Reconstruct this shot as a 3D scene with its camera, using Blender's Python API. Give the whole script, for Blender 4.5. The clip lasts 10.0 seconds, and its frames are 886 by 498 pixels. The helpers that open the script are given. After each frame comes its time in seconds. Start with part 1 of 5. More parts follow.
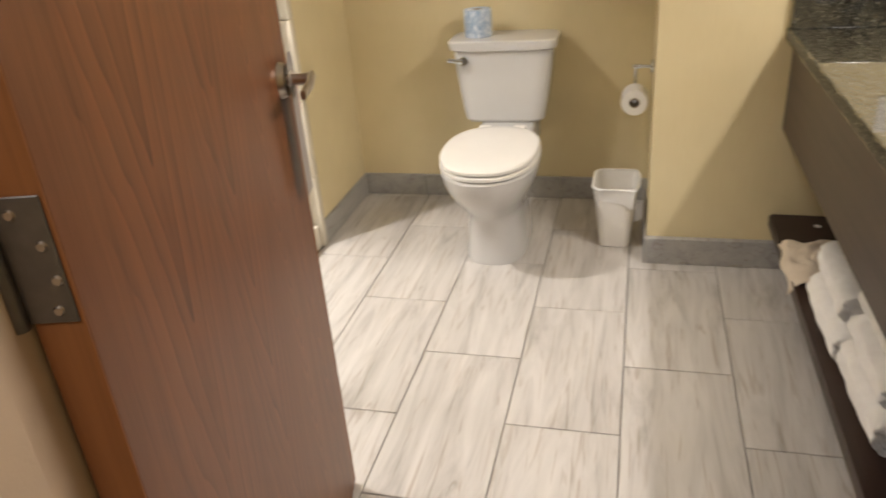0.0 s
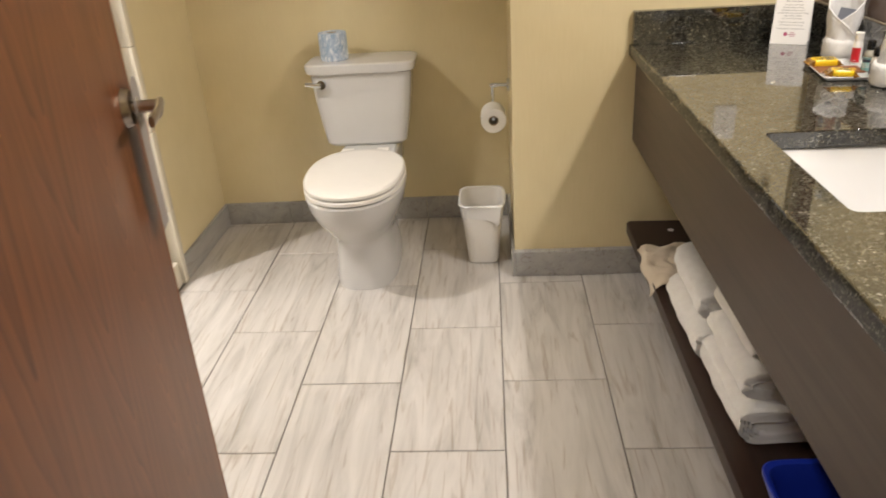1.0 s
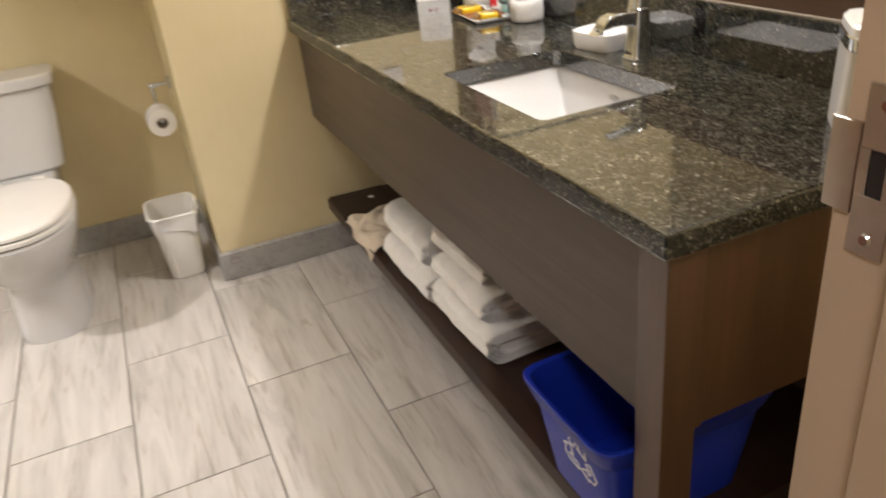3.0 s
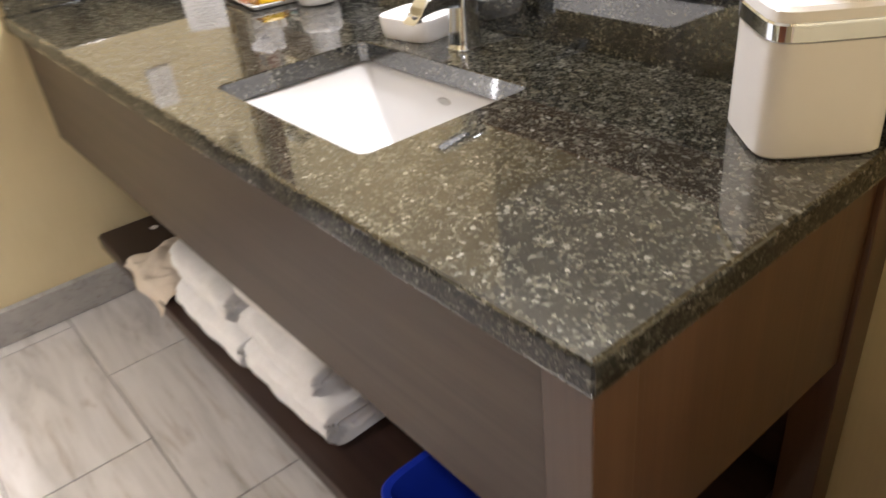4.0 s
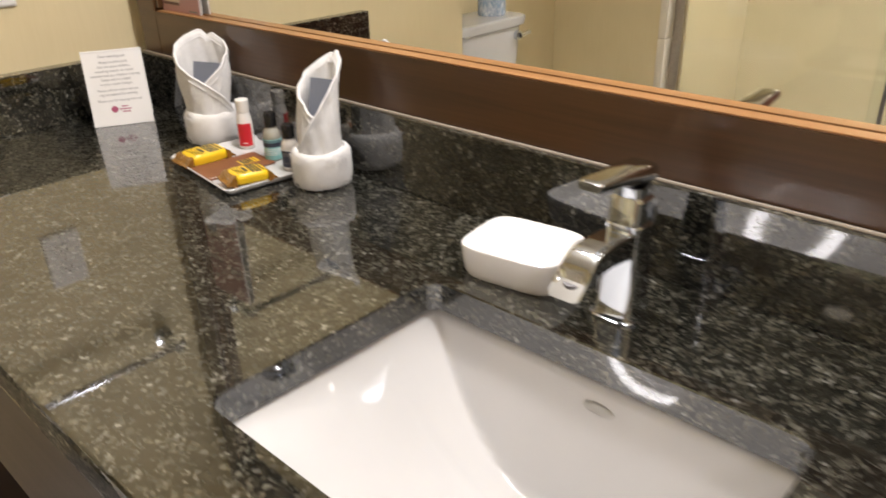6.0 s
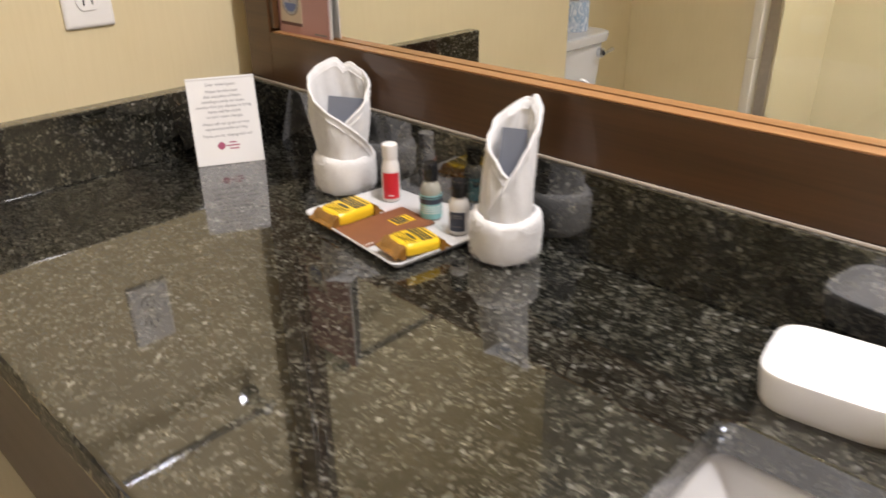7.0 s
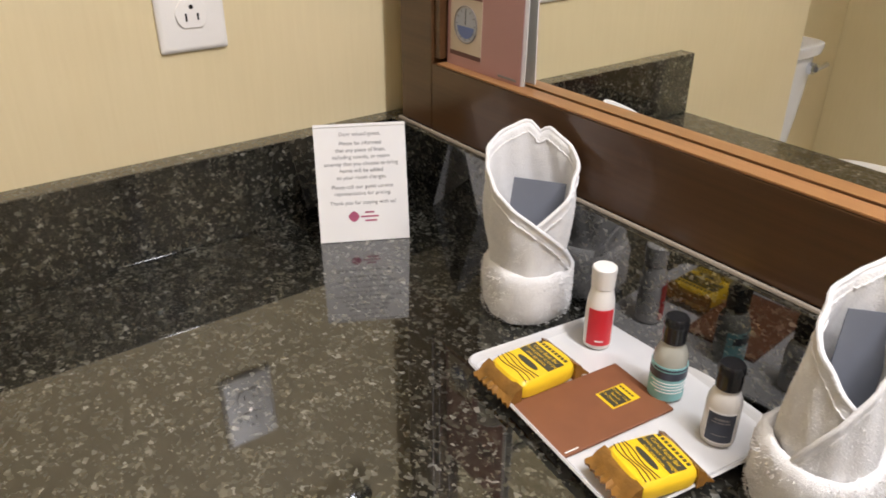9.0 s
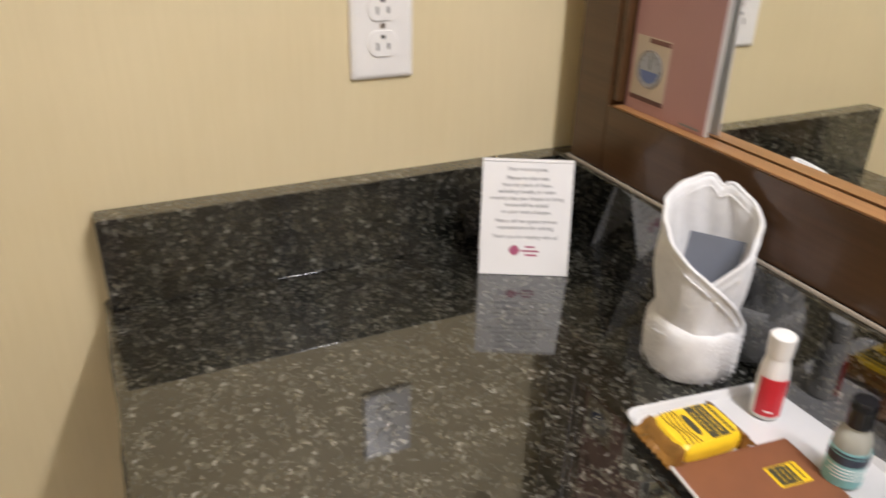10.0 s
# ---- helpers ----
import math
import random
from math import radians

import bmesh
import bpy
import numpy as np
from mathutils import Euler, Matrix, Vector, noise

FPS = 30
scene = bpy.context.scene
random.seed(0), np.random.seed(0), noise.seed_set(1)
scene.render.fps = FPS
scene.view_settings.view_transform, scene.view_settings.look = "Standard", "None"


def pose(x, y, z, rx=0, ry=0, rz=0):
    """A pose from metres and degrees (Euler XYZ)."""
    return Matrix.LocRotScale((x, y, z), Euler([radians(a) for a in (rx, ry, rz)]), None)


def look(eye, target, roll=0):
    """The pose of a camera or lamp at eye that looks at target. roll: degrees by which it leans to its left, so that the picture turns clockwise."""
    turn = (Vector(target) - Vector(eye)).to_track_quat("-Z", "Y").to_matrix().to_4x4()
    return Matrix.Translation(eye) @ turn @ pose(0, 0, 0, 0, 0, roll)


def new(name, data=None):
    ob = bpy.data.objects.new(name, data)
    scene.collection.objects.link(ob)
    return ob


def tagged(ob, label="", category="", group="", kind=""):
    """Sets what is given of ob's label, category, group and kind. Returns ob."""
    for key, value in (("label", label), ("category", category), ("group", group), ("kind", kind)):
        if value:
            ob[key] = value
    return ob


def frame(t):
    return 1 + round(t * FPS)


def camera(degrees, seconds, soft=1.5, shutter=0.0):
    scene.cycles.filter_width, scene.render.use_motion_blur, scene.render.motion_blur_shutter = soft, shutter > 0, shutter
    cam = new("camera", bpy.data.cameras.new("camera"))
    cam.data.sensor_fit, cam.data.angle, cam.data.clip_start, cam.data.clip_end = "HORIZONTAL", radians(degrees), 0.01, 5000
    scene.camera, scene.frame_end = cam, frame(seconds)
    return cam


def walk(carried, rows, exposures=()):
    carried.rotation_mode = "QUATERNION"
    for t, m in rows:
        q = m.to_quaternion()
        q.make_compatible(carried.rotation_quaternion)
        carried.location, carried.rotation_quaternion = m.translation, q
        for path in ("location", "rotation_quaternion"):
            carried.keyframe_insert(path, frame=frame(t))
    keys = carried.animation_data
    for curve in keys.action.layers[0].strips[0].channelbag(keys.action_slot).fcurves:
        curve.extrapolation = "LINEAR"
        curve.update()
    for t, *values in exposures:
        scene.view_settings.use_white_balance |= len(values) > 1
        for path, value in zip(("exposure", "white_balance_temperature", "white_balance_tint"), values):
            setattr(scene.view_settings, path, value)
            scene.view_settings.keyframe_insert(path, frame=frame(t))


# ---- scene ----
cam = camera(61.2, 10.0, soft=1.65, shutter=0.5)
PATH = [
    (0, (0.312, -1.883, 1.352), (-0.173, -0.164, 0.453), -4.7),
    (0.5, (0.277, -1.895, 1.353), (0.038, -0.119, 0.464), -4.1),
    (1, (0.296, -1.851, 1.335), (0.156, -0.053, 0.469), -3.7),
    (1.5, (0.336, -1.804, 1.34), (0.321, 0.003, 0.485), -4.3),
    (2, (0.259, -1.836, 1.318), (0.499, -0.049, 0.454), -4.7),
    (2.5, (0.166, -1.888, 1.311), (0.637, -0.153, 0.436), -5.4),
    (3, (0.235, -1.811, 1.256), (0.876, -0.157, 0.332), -6.5),
    (3.2, (0.294, -1.758, 1.228), (0.979, -0.137, 0.278), -7.0),
    (4.3, (0.433, -1.355, 1.21), (1.586, -0.114, 0.146), -5.8),
    (4.5, (0.434, -1.288, 1.206), (1.667, -0.123, 0.146), -5.3),
    (5, (0.473, -1.147, 1.217), (1.801, -0.052, 0.199), -3.6),
    (5.5, (0.605, -0.966, 1.239), (1.91, 0.216, 0.29), -3.7),
    (5.7, (0.617, -0.918, 1.245), (1.92, 0.296, 0.336), -2.7),
    (7, (0.617, -0.5, 1.252), (1.908, 0.747, 0.37), -0.6),
    (7.5, (0.721, -0.352, 1.239), (1.971, 0.915, 0.328), -1.2),
    (8, (0.818, -0.235, 1.237), (1.974, 1.109, 0.311), -1.5),
    (8.5, (0.811, -0.165, 1.251), (1.896, 1.228, 0.312), -0.3),
    (9, (0.821, -0.145, 1.253), (1.859, 1.284, 0.315), 0.2),
    (9.5, (0.815, -0.138, 1.259), (1.768, 1.359, 0.336), 0.6),
    (10, (0.786, -0.119, 1.269), (1.557, 1.495, 0.375), 1.4),
]
EXPOSURES = [(0.0, 0.12, 6450, 11), (1.0, 0.06, 6450, 11), (2.5, 0.14, 6380, 12), (3.2, 0.22, 6250, 12), (4.5, 0.60, 5850, 15), (5.0, 0.34, 6050, 14), (5.5, 0.02, 6200, 13),
             (5.7, 0.0, 6200, 13), (7.0, 0.04, 6050, 15), (10.0, -0.03, 5880, 14)]
walk(cam, [(t, look(eye, target, roll)) for t, eye, target, roll in PATH], EXPOSURES)

# ---- world and lights ----
world = bpy.data.worlds.new("world")
scene.world = world
world.use_nodes = True
world.node_tree.nodes["Background"].inputs[0].default_value = (0.5, 0.45, 0.38, 1)
world.node_tree.nodes["Background"].inputs[1].default_value = 0.02


def area(name, m, sx, sy, power, color):
    lamp = bpy.data.lights.new(name, "AREA")
    lamp.shape, lamp.size, lamp.size_y, lamp.energy, lamp.color = "RECTANGLE", sx, sy, power, color
    ob = new(name, lamp)
    ob.matrix_world = m
    return ob


WARM = (1.0, 0.95, 0.90)
area("vanity_lamp", look((1.287, -0.35, 1.990), (0.80, -0.35, 0.75)), 0.80, 0.07, 21.5, WARM)
area("vanity_uplight", look((1.25, -0.35, 2.105), (1.05, -0.35, 3.0)), 0.80, 0.09, 12, WARM)
area("shower_lamp", look((-1.60, -0.08, 2.415), (-1.45, -0.05, 0)), 0.12, 0.12, 22, WARM).data.spread = 1.95
area("hall_lamp", look((-0.1, -2.3, 2.40), (0.1, -2.2, 0)), 0.35, 0.35, 15, WARM)

# ---- materials ----


def mat(name):
    m = bpy.data.materials.new(name)
    m.use_nodes = True
    return m, m.node_tree.nodes, m.node_tree.links, m.node_tree.nodes["Principled BSDF"]


def node(nodes, kind, **values):
    n = nodes.new(kind)
    for key, value in values.items():
        n.inputs[key].default_value = value
    return n


def ramp(nodes, stops):
    n = nodes.new("ShaderNodeValToRGB")
    el = n.color_ramp.elements
    while len(el) < len(stops):
        el.new(0.5)
    for e, (p, c) in zip(el, stops):
        e.position, e.color = p, (*c, 1)
    return n


def coords(nodes, links, scale, rot=(0, 0, 0), per_object=0.0):
    tc = nodes.new("ShaderNodeTexCoord")
    mp = nodes.new("ShaderNodeMapping")
    mp.inputs["Scale"].default_value = scale
    mp.inputs["Rotation"].default_value = rot
    links.new(tc.outputs["Object"], mp.inputs["Vector"])
    if per_object:
        info = nodes.new("ShaderNodeObjectInfo")
        mul = nodes.new("ShaderNodeMath")
        mul.operation = "MULTIPLY"
        mul.inputs[1].default_value = per_object
        links.new(info.outputs["Random"], mul.inputs[0])
        links.new(mul.outputs[0], mp.inputs["Location"])
    return mp


def bump(nodes, links, height, bsdf, strength, distance):
    b = nodes.new("ShaderNodeBump")
    b.inputs["Strength"].default_value, b.inputs["Distance"].default_value = strength, distance
    links.new(height, b.inputs["Height"])
    links.new(b.outputs[0], bsdf.inputs["Normal"])


def simple(name, color, rough=0.5, metal=0.0, vary=0.06, scale=18.0, relief=0.0, grain=120.0, coat=0.0, sheen=0.0):
    """A plain surface with a faint cloudy variation and fine relief."""
    m, n, l, b = mat(name)
    mp = coords(n, l, (1, 1, 1))
    t = node(n, "ShaderNodeTexNoise", Scale=scale, Detail=5.0)
    l.new(mp.outputs[0], t.inputs["Vector"])
    r = ramp(n, [(0.3, [c * (1 - vary) for c in color]), (0.7, [min(1, c * (1 + vary)) for c in color])])
    l.new(t.outputs["Fac"], r.inputs[0])
    l.new(r.outputs[0], b.inputs["Base Color"])
    b.inputs["Roughness"].default_value, b.inputs["Metallic"].default_value = rough, metal
    b.inputs["Coat Weight"].default_value = coat
    b.inputs["Sheen Weight"].default_value = sheen
    if relief:
        g = node(n, "ShaderNodeTexNoise", Scale=grain, Detail=4.0)
        l.new(mp.outputs[0], g.inputs["Vector"])
        bump(n, l, g.outputs["Fac"], b, 0.6, relief)
    return m


def wood(name, dark, light, axis, rough=0.4, scale=1.0, coat=0.0, streak=1.0):
    """Veneer whose grain runs along an axis."""
    m, n, l, b = mat(name)
    s = [26.0 * scale] * 3
    s["xyz".index(axis)] = 1.3 * scale
    mp = coords(n, l, s, per_object=7.0)
    t1 = node(n, "ShaderNodeTexNoise", Scale=1.0, Detail=7.0, Roughness=0.6, Distortion=0.6)
    l.new(mp.outputs[0], t1.inputs["Vector"])
    s2 = [160.0 * scale] * 3
    s2["xyz".index(axis)] = 4.0 * scale
    mp2 = coords(n, l, s2, per_object=3.0)
    t2 = node(n, "ShaderNodeTexNoise", Scale=1.0, Detail=3.0)
    l.new(mp2.outputs[0], t2.inputs["Vector"])
    mix = n.new("ShaderNodeMath")
    mix.operation = "MULTIPLY_ADD"
    mix.inputs[1].default_value = 0.35 * streak
    l.new(t2.outputs["Fac"], mix.inputs[0])
    l.new(t1.outputs["Fac"], mix.inputs[2])
    r = ramp(n, [(0.42, dark), (0.62, [(a + c) / 2 for a, c in zip(dark, light)]), (0.86, light)])
    l.new(mix.outputs[0], r.inputs[0])
    l.new(r.outputs[0], b.inputs["Base Color"])
    b.inputs["Roughness"].default_value = rough
    b.inputs["Coat Weight"].default_value = coat
    bump(n, l, t2.outputs["Fac"], b, 0.25, 0.0004)
    return m


def granite_material(name, polish, rough):
    """Polished dark granite: a black ground with olive, grey and pale flakes that shine under a clear polish."""
    m, n, l, b = mat(name)
    mp = coords(n, l, (1.0, 0.80, 1.0))
    warp = node(n, "ShaderNodeTexNoise", Scale=230.0, Detail=2.0)
    l.new(mp.outputs[0], warp.inputs["Vector"])
    mixv = n.new("ShaderNodeMix")
    mixv.data_type = "VECTOR"
    mixv.inputs["Factor"].default_value = 0.0055
    l.new(mp.outputs[0], mixv.inputs[4])
    l.new(warp.outputs["Color"], mixv.inputs[5])

    def flakes(scale, stops, shine):
        v = node(n, "ShaderNodeTexVoronoi", Scale=scale, Randomness=1.0)
        l.new(mixv.outputs[1], v.inputs["Vector"])
        sep = n.new("ShaderNodeSeparateColor")
        l.new(v.outputs["Color"], sep.inputs[0])
        r, k = ramp(n, stops), ramp(n, [(p, (q, q, q)) for p, q in shine])
        l.new(sep.outputs[0], r.inputs[0])
        l.new(sep.outputs[0], k.inputs[0])
        return r.outputs[0], k.outputs[0]

    def blend(kind, factor, one, two):
        x = n.new("ShaderNodeMix")
        x.data_type, x.blend_type = "RGBA", kind
        x.inputs["Factor"].default_value = factor
        l.new(one, x.inputs[6])
        l.new(two, x.inputs[7])
        return x.outputs[2]

    coarse, k1 = flakes(262.0, [(0.0, (0.0025, 0.003, 0.0025)), (0.54, (0.004, 0.0045, 0.0035)), (0.64, (0.024, 0.023, 0.017)), (0.78, (0.048, 0.045, 0.032)),
                                (0.90, (0.090, 0.084, 0.062)), (0.965, (0.146, 0.142, 0.115)), (1.0, (0.303, 0.297, 0.260))], [(0.54, 0.0), (0.64, 0.45), (1.0, 0.5)])
    fine, k2 = flakes(500.0, [(0.0, (0.0025, 0.003, 0.0025)), (0.62, (0.004, 0.005, 0.004)), (0.76, (0.028, 0.027, 0.019)), (0.92, (0.065, 0.060, 0.043)), (1.0, (0.203, 0.196, 0.158))],
                      [(0.62, 0.0), (0.76, 0.45), (1.0, 0.5)])
    both, shine = blend("LIGHTEN", 1.0, coarse, fine), blend("LIGHTEN", 1.0, k1, k2)
    big = node(n, "ShaderNodeTexNoise", Scale=42.0, Detail=4.0)
    l.new(mp.outputs[0], big.inputs["Vector"])
    shade = ramp(n, [(0.40, (0.25, 0.25, 0.24)), (0.58, (1.0, 1.0, 1.0))])
    l.new(big.outputs["Fac"], shade.inputs[0])
    l.new(blend("MULTIPLY", 0.8, both, shade.outputs[0]), b.inputs["Base Color"])
    l.new(shine, b.inputs["Metallic"])
    b.inputs["Roughness"].default_value = rough
    b.inputs["IOR"].default_value = 1.2
    b.inputs["Coat Weight"].default_value = polish
    b.inputs["Coat Roughness"].default_value = 0.035
    b.inputs["Coat IOR"].default_value = 2.05
    return m


def tile_material(name, light, dark, rough):
    """Porcelain plank with soft streaks that run along the tile."""
    m, n, l, b = mat(name)
    mp = coords(n, l, (13.0, 1.6, 13.0), per_object=23.0)
    t = node(n, "ShaderNodeTexNoise", Scale=1.0, Detail=8.0, Roughness=0.62, Distortion=1.2)
    l.new(mp.outputs[0], t.inputs["Vector"])
    r = ramp(n, [(0.30, dark), (0.45, [(a * 2 + c) / 3 for a, c in zip(light, dark)]), (0.60, light), (0.8, [min(1, c * 1.08) for c in light])])
    l.new(t.outputs["Fac"], r.inputs[0])
    mp2 = coords(n, l, (34.0, 2.6, 34.0), per_object=11.0)
    t2 = node(n, "ShaderNodeTexNoise", Scale=1.0, Detail=4.0, Distortion=2.0)
    l.new(mp2.outputs[0], t2.inputs["Vector"])
    r2 = ramp(n, [(0.30, (0.55, 0.46, 0.37)), (0.44, (1, 1, 1))])
    l.new(t2.outputs["Fac"], r2.inputs[0])
    mul = n.new("ShaderNodeMix")
    mul.data_type, mul.blend_type = "RGBA", "MULTIPLY"
    mul.inputs["Factor"].default_value = 0.55
    l.new(r.outputs[0], mul.inputs[6])
    l.new(r2.outputs[0], mul.inputs[7])
    l.new(mul.outputs[2], b.inputs["Base Color"])
    b.inputs["Roughness"].default_value = rough
    bump(n, l, t.outputs["Fac"], b, 0.15, 0.0008)
    return m


def wall_material():
    """Cream vinyl wall covering with a faint vertical weave."""
    m, n, l, b = mat("wall_vinyl")
    mp = coords(n, l, (220.0, 220.0, 14.0))
    t = node(n, "ShaderNodeTexNoise", Scale=1.0, Detail=4.0)
    l.new(mp.outputs[0], t.inputs["Vector"])
    big = node(n, "ShaderNodeTexNoise", Scale=2.5, Detail=3.0)
    mp2 = coords(n, l, (1, 1, 1))
    l.new(mp2.outputs[0], big.inputs["Vector"])
    add = n.new("ShaderNodeMath")
    add.operation = "MULTIPLY_ADD"
    add.inputs[1].default_value = 0.28
    l.new(t.outputs["Fac"], add.inputs[0])
    l.new(big.outputs["Fac"], add.inputs[2])
    r = ramp(n, [(0.42, (0.630, 0.525, 0.305)), (0.85, (0.710, 0.605, 0.37))])
    l.new(add.outputs[0], r.inputs[0])
    l.new(r.outputs[0], b.inputs["Base Color"])
    b.inputs["Roughness"].default_value = 0.6
    bump(n, l, t.outputs["Fac"], b, 0.18, 0.0004)
    return m


def towel_material(name, low, high):
    m, n, l, b = mat(name)
    mp = coords(n, l, (1, 1, 1))
    t = node(n, "ShaderNodeTexNoise", Scale=1300.0, Detail=2.0)
    l.new(mp.outputs[0], t.inputs["Vector"])
    t2 = node(n, "ShaderNodeTexNoise", Scale=45.0, Detail=3.0)
    l.new(mp.outputs[0], t2.inputs["Vector"])
    add = n.new("ShaderNodeMath")
    add.operation = "MULTIPLY_ADD"
    add.inputs[1].default_value = 0.5
    l.new(t2.outputs["Fac"], add.inputs[0])
    l.new(t.outputs["Fac"], add.inputs[2])
    r = ramp(n, [(0.4, low), (0.9, high)])
    l.new(add.outputs[0], r.inputs[0])
    l.new(r.outputs[0], b.inputs["Base Color"])
    b.inputs["Roughness"].default_value = 0.95
    b.inputs["Sheen Weight"].default_value = 0.3
    bump(n, l, add.outputs[0], b, 0.55, 0.0014)
    return m


def glass_material(name, color=(0.95, 0.98, 0.97), rough=0.0, ior=1.45):
    m, n, l, b = mat(name)
    b.inputs["Base Color"].default_value = (*color, 1)
    b.inputs["Transmission Weight"].default_value = 1.0
    b.inputs["Roughness"].default_value, b.inputs["IOR"].default_value = rough, ior
    return m


def glow_material(name, color, strength):
    m, n, l, b = mat(name)
    b.inputs["Emission Color"].default_value = (*color, 1)
    b.inputs["Emission Strength"].default_value = strength
    return m


def door_material():
    """Oak veneer stained red-brown, with thin dark cathedral lines over a soft grain."""
    m, n, l, b = mat("door_veneer")
    mp = coords(n, l, (13.0, 13.0, 0.7))
    t1 = node(n, "ShaderNodeTexNoise", Scale=1.0, Detail=7.0, Roughness=0.6, Distortion=0.4)
    l.new(mp.outputs[0], t1.inputs["Vector"])
    r1 = ramp(n, [(0.25, (0.142, 0.050, 0.019)), (0.5, (0.160, 0.058, 0.023)), (0.78, (0.182, 0.069, 0.029))])
    l.new(t1.outputs["Fac"], r1.inputs[0])
    mp2 = coords(n, l, (4.1, 0.0, 0.46))
    mp2.inputs["Location"].default_value = (-2.5, 0.0, -0.10)
    wv = node(n, "ShaderNodeTexWave", Scale=1.0, Distortion=8.5, Detail=2.5)
    wv.wave_type, wv.rings_direction = "RINGS", "SPHERICAL"
    wv.inputs["Detail Scale"].default_value = 1.6
    l.new(mp2.outputs[0], wv.inputs["Vector"])
    lines = ramp(n, [(0.0, (0.74, 0.70, 0.66)), (0.07, (0.92, 0.91, 0.90)), (0.20, (1.0, 1.0, 1.0)), (0.90, (1.0, 1.0, 1.0)), (0.97, (1.16, 1.14, 1.12))])
    l.new(wv.outputs["Fac"], lines.inputs[0])
    mul = n.new("ShaderNodeMix")
    mul.data_type, mul.blend_type = "RGBA", "MULTIPLY"
    broad = node(n, "ShaderNodeTexNoise", Scale=5.0, Detail=2.0)
    tc = coords(n, l, (1.0, 1.0, 0.5))
    l.new(tc.outputs[0], broad.inputs["Vector"])
    l.new(broad.outputs["Fac"], mul.inputs["Factor"])
    l.new(r1.outputs[0], mul.inputs[6])
    l.new(lines.outputs[0], mul.inputs[7])
    # nested V lines of the cathedral figure round three lines up the leaf
    plain = coords(n, l, (1.0, 1.0, 1.0))
    sep = n.new("ShaderNodeSeparateXYZ")
    l.new(plain.outputs[0], sep.inputs[0])
    wob = node(n, "ShaderNodeTexNoise", Scale=1.0, Detail=3.0)
    mpw = coords(n, l, (9.0, 9.0, 1.6))
    l.new(mpw.outputs[0], wob.inputs["Vector"])

    def calc(op, a, b2=0.0):
        x = n.new("ShaderNodeMath")
        x.operation = op
        for k, v in enumerate((a, b2)):
            if isinstance(v, (int, float)):
                x.inputs[k].default_value = v
            else:
                l.new(v, x.inputs[k])
        return x.outputs[0]

    figure = mul.outputs[2]
    wx = calc("ADD", sep.outputs[0], calc("MULTIPLY", calc("SUBTRACT", wob.outputs["Fac"], 0.5), 0.05))
    for x0, steep, pitch, wide in ((0.63, 2.6, 0.060, 0.040), (0.44, 5.5, 0.150, 0.120), (0.77, 5.0, 0.110, 0.045), (0.20, 6.5, 0.200, 0.130)):
        u = calc("SUBTRACT", wx, x0)
        arm = calc("SQRT", calc("ADD", calc("MULTIPLY", u, u), 0.00003))
        rise = calc("SUBTRACT", sep.outputs[2], calc("MULTIPLY", arm, steep))
        ph = calc("FRACT", calc("ADD", calc("DIVIDE", rise, pitch), calc("MULTIPLY", wob.outputs["Fac"], 1.5)))
        near = calc("MAXIMUM", calc("SUBTRACT", 1.0, calc("DIVIDE", arm, wide)), 0.0)
        patch = node(n, "ShaderNodeTexNoise", Scale=1.0, Detail=1.0)
        mpp = coords(n, l, (1.0, 1.0, 3.2))
        mpp.inputs["Location"].default_value = (x0 * 7, 0, x0 * 11)
        l.new(mpp.outputs[0], patch.inputs["Vector"])
        gate = ramp(n, [(0.36, (0.55, 0.55, 0.55)), (0.50, (1.0, 1.0, 1.0))])
        l.new(patch.outputs["Fac"], gate.inputs[0])
        vlines = ramp(n, [(0.0, (0.40, 0.34, 0.30)), (0.10, (0.78, 0.74, 0.71)), (0.30, (1.0, 1.0, 1.0)), (0.75, (1.12, 1.10, 1.09)), (0.97, (1.36, 1.32, 1.30))])
        l.new(ph, vlines.inputs[0])
        mv = n.new("ShaderNodeMix")
        mv.data_type, mv.blend_type = "RGBA", "MULTIPLY"
        l.new(calc("MULTIPLY", calc("SQRT", near), gate.outputs[0]), mv.inputs["Factor"])
        l.new(figure, mv.inputs[6])
        l.new(vlines.outputs[0], mv.inputs[7])
        figure = mv.outputs[2]
    mp3 = coords(n, l, (260.0, 260.0, 7.0))
    t3 = node(n, "ShaderNodeTexNoise", Scale=1.0, Detail=2.0)
    l.new(mp3.outputs[0], t3.inputs["Vector"])
    pores = ramp(n, [(0.30, (0.72, 0.68, 0.64)), (0.46, (1.0, 1.0, 1.0))])
    l.new(t3.outputs["Fac"], pores.inputs[0])
    mul2 = n.new("ShaderNodeMix")
    mul2.data_type, mul2.blend_type = "RGBA", "MULTIPLY"
    mul2.inputs["Factor"].default_value = 0.6
    l.new(figure, mul2.inputs[6])
    l.new(pores.outputs[0], mul2.inputs[7])
    l.new(mul2.outputs[2], b.inputs["Base Color"])
    b.inputs["Roughness"].default_value = 0.40
    b.inputs["Specular IOR Level"].default_value = 0.45
    bump(n, l, t3.outputs["Fac"], b, 0.2, 0.0003)
    return m


